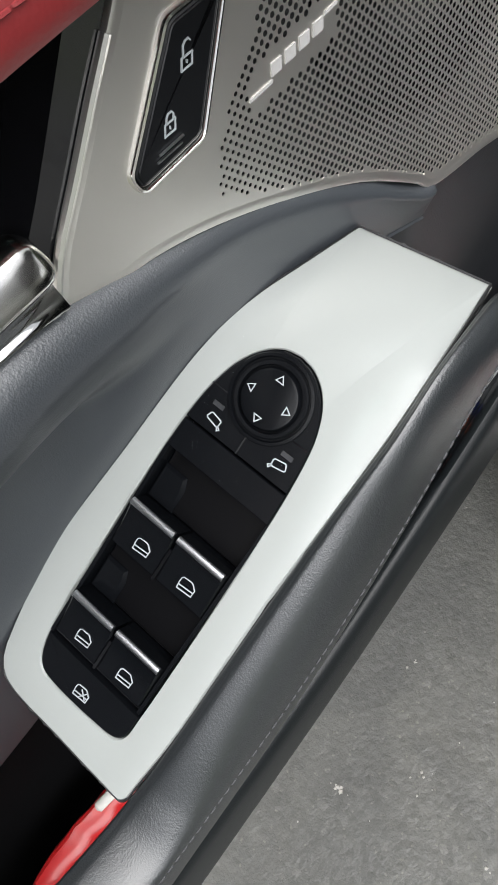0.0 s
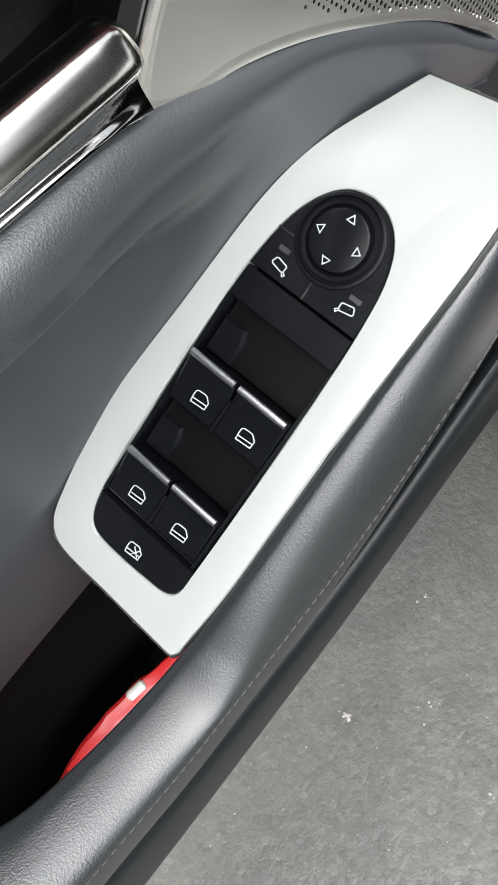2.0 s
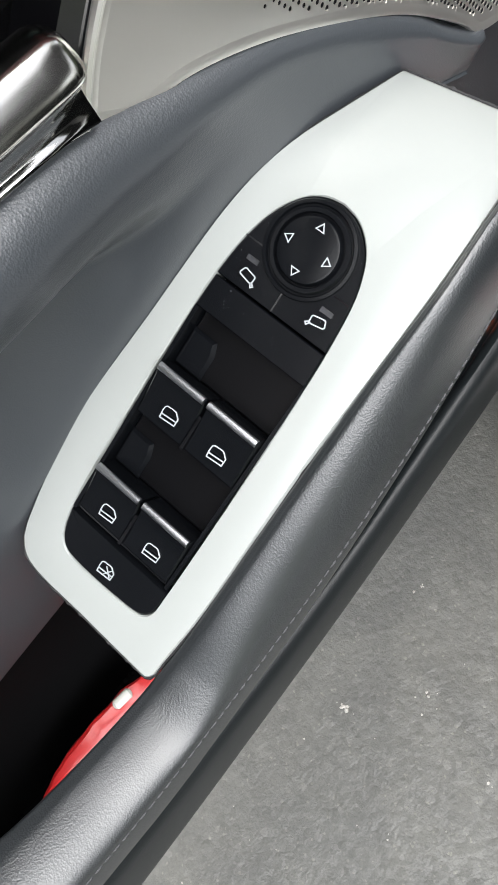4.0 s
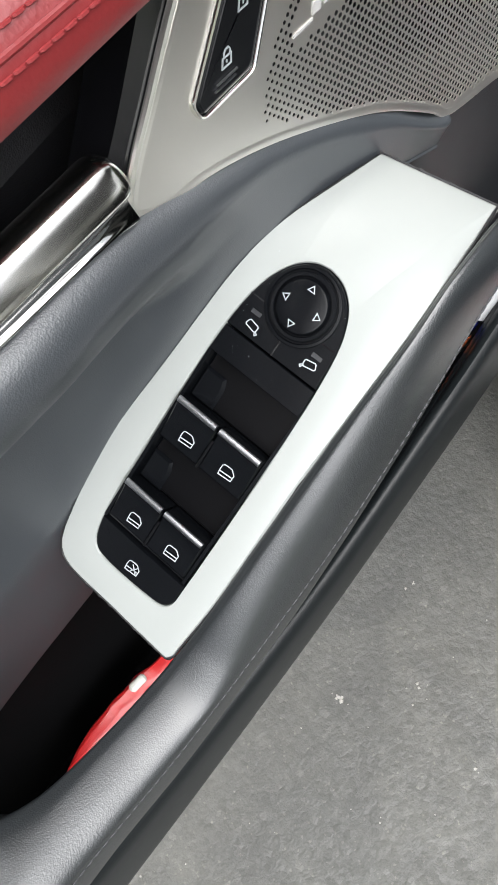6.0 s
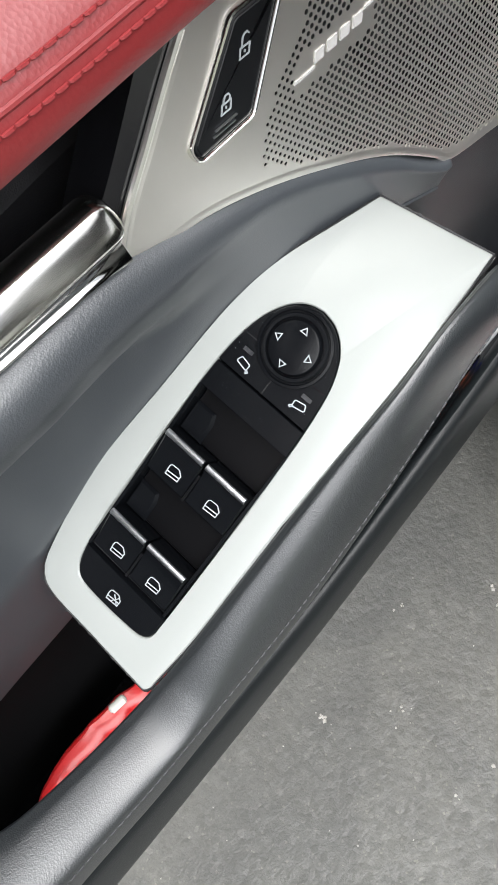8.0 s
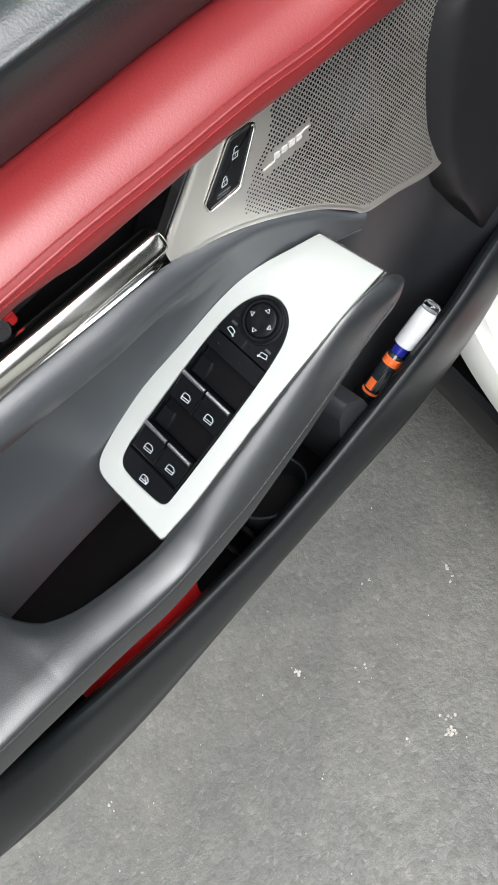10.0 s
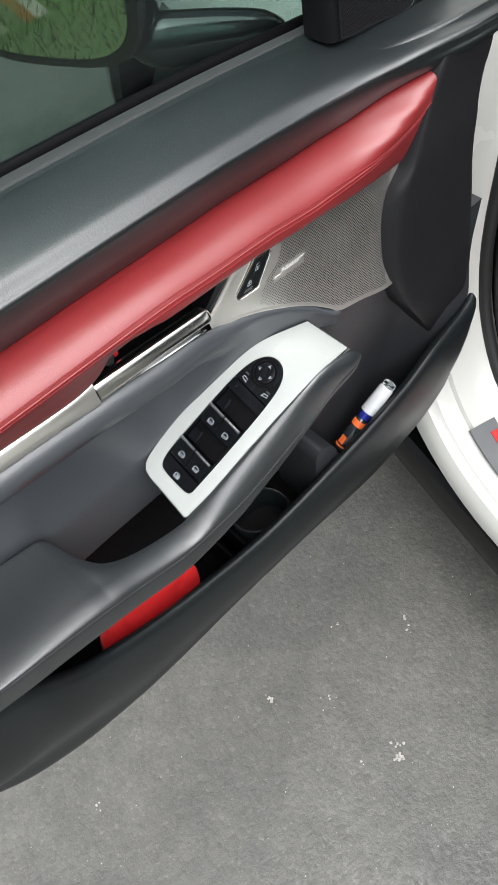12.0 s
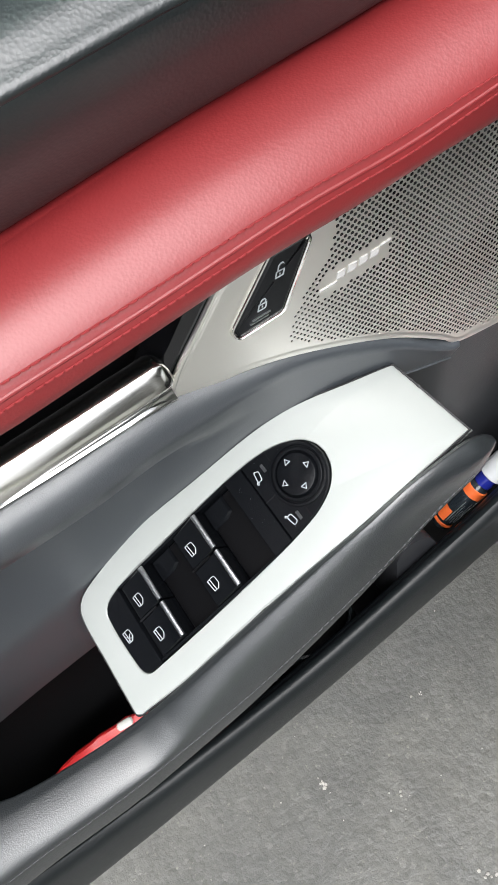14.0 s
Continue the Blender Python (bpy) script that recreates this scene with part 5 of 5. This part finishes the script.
for k in range(7):
    t = 0.08 + 0.13 * k
    f0, z0 = 0.010 + 0.120 * t, 0.300 + 0.200 * t
    part("rib", loft([[at_car(f0 + df, r + 0.5 * (z0 - 0.40), z0 + dz) for df, dz in ((0, 0), (-0.005, 0.004), (0.001, 0.014), (0.006, 0.012))] for r in (0.282, 0.343)]), matt, rest)
roof = part("roof", loft([[at_car(f, r, z) for r, z in ((0.12, 1.40), (0.22, 1.46), (0.75, 1.50), (1.28, 1.46), (1.38, 1.40), (1.28, 1.42), (0.75, 1.46), (0.22, 1.42))] for f in np.linspace(-2.2, -0.42, 10)]), car_white, car, "white car roof")
for r0, r1 in ((0.075, 0.16), (1.42, 1.34)):
    part("windscreen_pillar", tube([at_car(0.10, r0, 1.02), at_car(-0.10, 0.6 * r0 + 0.4 * r1, 1.22), at_car(-0.46, r1, 1.42)], 0.030, 12, 12), car_white, car, "white windscreen pillar")
    part("middle_pillar", tube([at_car(-1.12, r0 - 0.02 * (1 if r0 < 1 else -1), 0.40), at_car(-1.14, 0.5 * (r0 + r1), 0.95), at_car(-1.22, r1, 1.42)], 0.05, 12, 12), car_white, car, "white middle pillar")
part("far_side", loft([[at_car(f, r, z) for r, z in ((1.42, 0.25), (1.46, 0.60), (1.44, 0.95), (1.48, 0.95), (1.52, 0.60), (1.48, 0.20))] for f in (-3.1, -1.9, -0.9, 0.10)]), car_white, car, "white far side of the car")
part("rear_door", loft([[at_car(f, r, z) for r, z in ((-0.02, 0.34), (-0.06, 0.50), (-0.075, 0.72), (-0.03, 0.98), (0.03, 0.98), (0.03, 0.34))] for f in np.linspace(-3.1, -1.09, 10)]), car_white, car, "white rear side beside the doorway")
part("tail", loft([[at_car(f, r, z) for f, z in ((-2.16, 1.44), (-2.75, 1.08), (-3.08, 1.02), (-3.16, 0.70), (-3.12, 0.35), (-3.02, 0.35), (-3.04, 0.70), (-2.96, 0.96), (-2.70, 1.03), (-2.16, 1.40))] for r in (0.03, 0.30, 0.75, 1.20, 1.45)]), car_white, car, "white sloping tail")
# Unseen dark linings and an invented wall, so the speaker plate mirrors a dark cabin.
part("far_lining", loft([[at_car(f, r, z) for r, z in ((1.405, 0.24), (1.385, 0.55), (1.40, 0.96), (1.415, 0.96), (1.40, 0.55), (1.415, 0.24))] for f in (-3.0, -1.5, 0.10)]), carpet, car, "dark lining of the far side")
part("reflection_wall", loft([[at_car(f, r, z) for f, z in ((-1.45, 0.24), (-1.58, 1.02), (-1.64, 1.02), (-1.52, 0.24))] for r in (0.06, 0.7, 1.38)]), carpet, car, "unseen dark wall added to be mirrored in the speaker plate")
part("roof_lining", loft([[at_car(f, r, z) for r, z in ((0.20, 1.405), (0.75, 1.445), (1.30, 1.405), (1.28, 1.40), (0.75, 1.435), (0.22, 1.40))] for f in (-2.1, -0.45)]), carpet, car, "dark roof lining")
part("dashboard", loft([[at_car(f, r, z) for f, z in ((0.30, 0.98), (0.06, 1.0), (-0.08, 0.96), (-0.12, 0.88), (-0.05, 0.80), (0.20, 0.78))] for r in (0.11, 0.16, 0.75, 1.36)]), matt, car, "black dashboard")
# hinges between door and pillar
for z in (0.58, 0.88):
    a, b = Vector((0.33, 0.165, z)), at_car(0.085, 0.0, z)
    part("door_hinge", tube([a, a.lerp(b, 0.35), a.lerp(b, 0.7), b], 0.014, 10), car_white, door, "white door hinge arm")

# ---- pale chips and grit on the asphalt ----
rng = np.random.default_rng(4)
verts, faces = [], []


def chip(x, y, size):
    base = len(verts)
    turn = rng.uniform(0, 6.28)
    low = [(x + size * rng.uniform(0.6, 1) * math.cos(turn + 1.257 * k), y + size * rng.uniform(0.5, 0.9) * math.sin(turn + 1.257 * k), -0.0005) for k in range(5)]
    verts.extend(low)
    verts.extend([(0.6 * p[0] + 0.4 * x, 0.6 * p[1] + 0.4 * y, size * rng.uniform(0.25, 0.5)) for p in low])
    faces.append(tuple(range(base + 5, base + 10)))
    faces.extend([(base + k, base + (k + 1) % 5, base + 5 + (k + 1) % 5, base + 5 + k) for k in range(5)])


for _ in range(420):
    chip(rng.uniform(-1.2, 1.0), rng.uniform(-1.1, 1.2), rng.uniform(0.0010, 0.0026) * (1 + (rng.random() > 0.95) * 0.6))
for x, y, n, spread in ((-0.036, -0.257, 12, 0.005), (-0.030, -0.240, 8, 0.009), (-0.127, -0.004, 5, 0.006), (0.176, -0.109, 6, 0.009), (-0.045, -0.098, 6, 0.007), (-0.128, -0.016, 4, 0.006), (0.071, -0.004, 4, 0.006), (-0.494, 0.089, 4, 0.006)):
    for _ in range(n):
        chip(x + rng.normal(0, spread), y + rng.normal(0, spread), rng.uniform(0.0012, 0.0052))
me = bpy.data.meshes.new("ground_grit")
me.from_pydata(verts, [], faces)
me.materials.append(material("pale_grit", (0.38, 0.365, 0.33), 0.8, color2=(0.20, 0.193, 0.18), scale=60))
tagged(new("ground_grit", me), "small pale stone chips scattered on the asphalt", "gravel", kind="stuff")

# ---- lawn, brick edging and a white boarded wall behind, seen in the mirror ----
lawn_mat = material("lawn", (0.075, 0.095, 0.022), 0.9, color2=(0.035, 0.055, 0.012), scale=2.2, grain=1.0, grain_scale=60)
bm = bmesh.new()
bmesh.ops.create_grid(bm, x_segments=90, y_segments=90, size=3.0)
for v in bm.verts:
    v.co = Vector((v.co.x * 2.4 - 8.95, v.co.y * 4.5 + 0.6, 0.012 + 0.012 * noise.noise(v.co * 2.5)))
tagged(part("lawn", bm, lawn_mat, None), "patchy green lawn beside the driveway", "lawn", kind="structure")
verts, faces = [], []
for _ in range(9000):
    x, y, h, a = rng.uniform(-3.6, -1.76), rng.uniform(-0.4, 2.2), rng.uniform(0.02, 0.055), rng.uniform(0, 6.28)
    b = len(verts)
    dx, dy = 0.003 * math.cos(a), 0.003 * math.sin(a)
    lx, ly = rng.normal(0, 0.015), rng.normal(0, 0.015)
    verts.extend([(x - dx, y - dy, 0.005), (x + dx, y + dy, 0.005), (x + lx, y + ly, h)])
    faces.append((b, b + 1, b + 2))
me = bpy.data.meshes.new("grass")
me.from_pydata(verts, [], faces)
me.materials.append(material("grass_blade", (0.068, 0.078, 0.026), 0.7, color2=(0.04, 0.05, 0.016), scale=3))
tagged(new("grass", me), "short green grass blades on the lawn", "grass", kind="stuff")
wall = thing("boarded_wall", "white vertically boarded wall standing on the lawn", "wall", (-4.0, 1.2, 0.0), kind="structure")
board_mat = material("white_boards", (0.62, 0.62, 0.60), 0.5, scale=4)
bm0 = block((-2.30, 1.06, 0.0), (0.10, 0.05, 2.2), 0.006)
first = part("board", bm0, board_mat, wall)
for k in range(1, 30):
    copy = new("board", first.data)
    copy.parent, copy.matrix_parent_inverse = wall, first.matrix_parent_inverse
    copy.location = (-0.115 * k, 0.012 * (k % 2), 0)
brick_mat = material("red_brick", (0.22, 0.075, 0.045), 0.8, color2=(0.15, 0.05, 0.03), scale=9)
edging = thing("brick_edging", "low red brick edging between lawn and wall", "edging", (-4.0, 0.98, 0.0))
bm0 = block((-2.58, 0.90, 0.0), (0.205, 0.10, 0.030), 0.006)
first = part("brick", bm0, brick_mat, edging)
for k in range(1, 14):
    copy = new("brick", first.data)
    copy.parent, copy.matrix_parent_inverse = edging, first.matrix_parent_inverse
    copy.location = (-0.217 * k, 0.004 * (k % 3 - 1), 0)

# ---- unseen tree ring, added to block low sky, tallest between +x and +y ----
sky_blocker = material("sky_blocker_green", (0.035, 0.045, 0.022), 0.9, color2=(0.015, 0.022, 0.010), scale=0.8, grain=1.0, grain_scale=6)
rows = []
for k in range(160):
    a = 2 * math.pi * k / 160
    row = []
    for j in range(12):
        h = j / 11 * (2.0 + 10.0 * max(0.0, math.cos(a - radians(50))) ** 0.8 + 1.2 * noise.noise((5 * math.cos(a), 5 * math.sin(a), 0)))
        q = 17 + 1.5 * noise.noise((9 * math.cos(a), 9 * math.sin(a), h * 0.6)) + 0.10 * h
        row.append((q * math.cos(a), q * math.sin(a), h - 0.05))
    rows.append(row + [(24 * math.cos(a), 24 * math.sin(a), z) for x, y, z in (row[-1], row[0])])
tagged(part("backdrop", loft(rows, ring=True), sky_blocker, None), "unseen dark green tree ring added to block low sky", "trees", kind="structure")
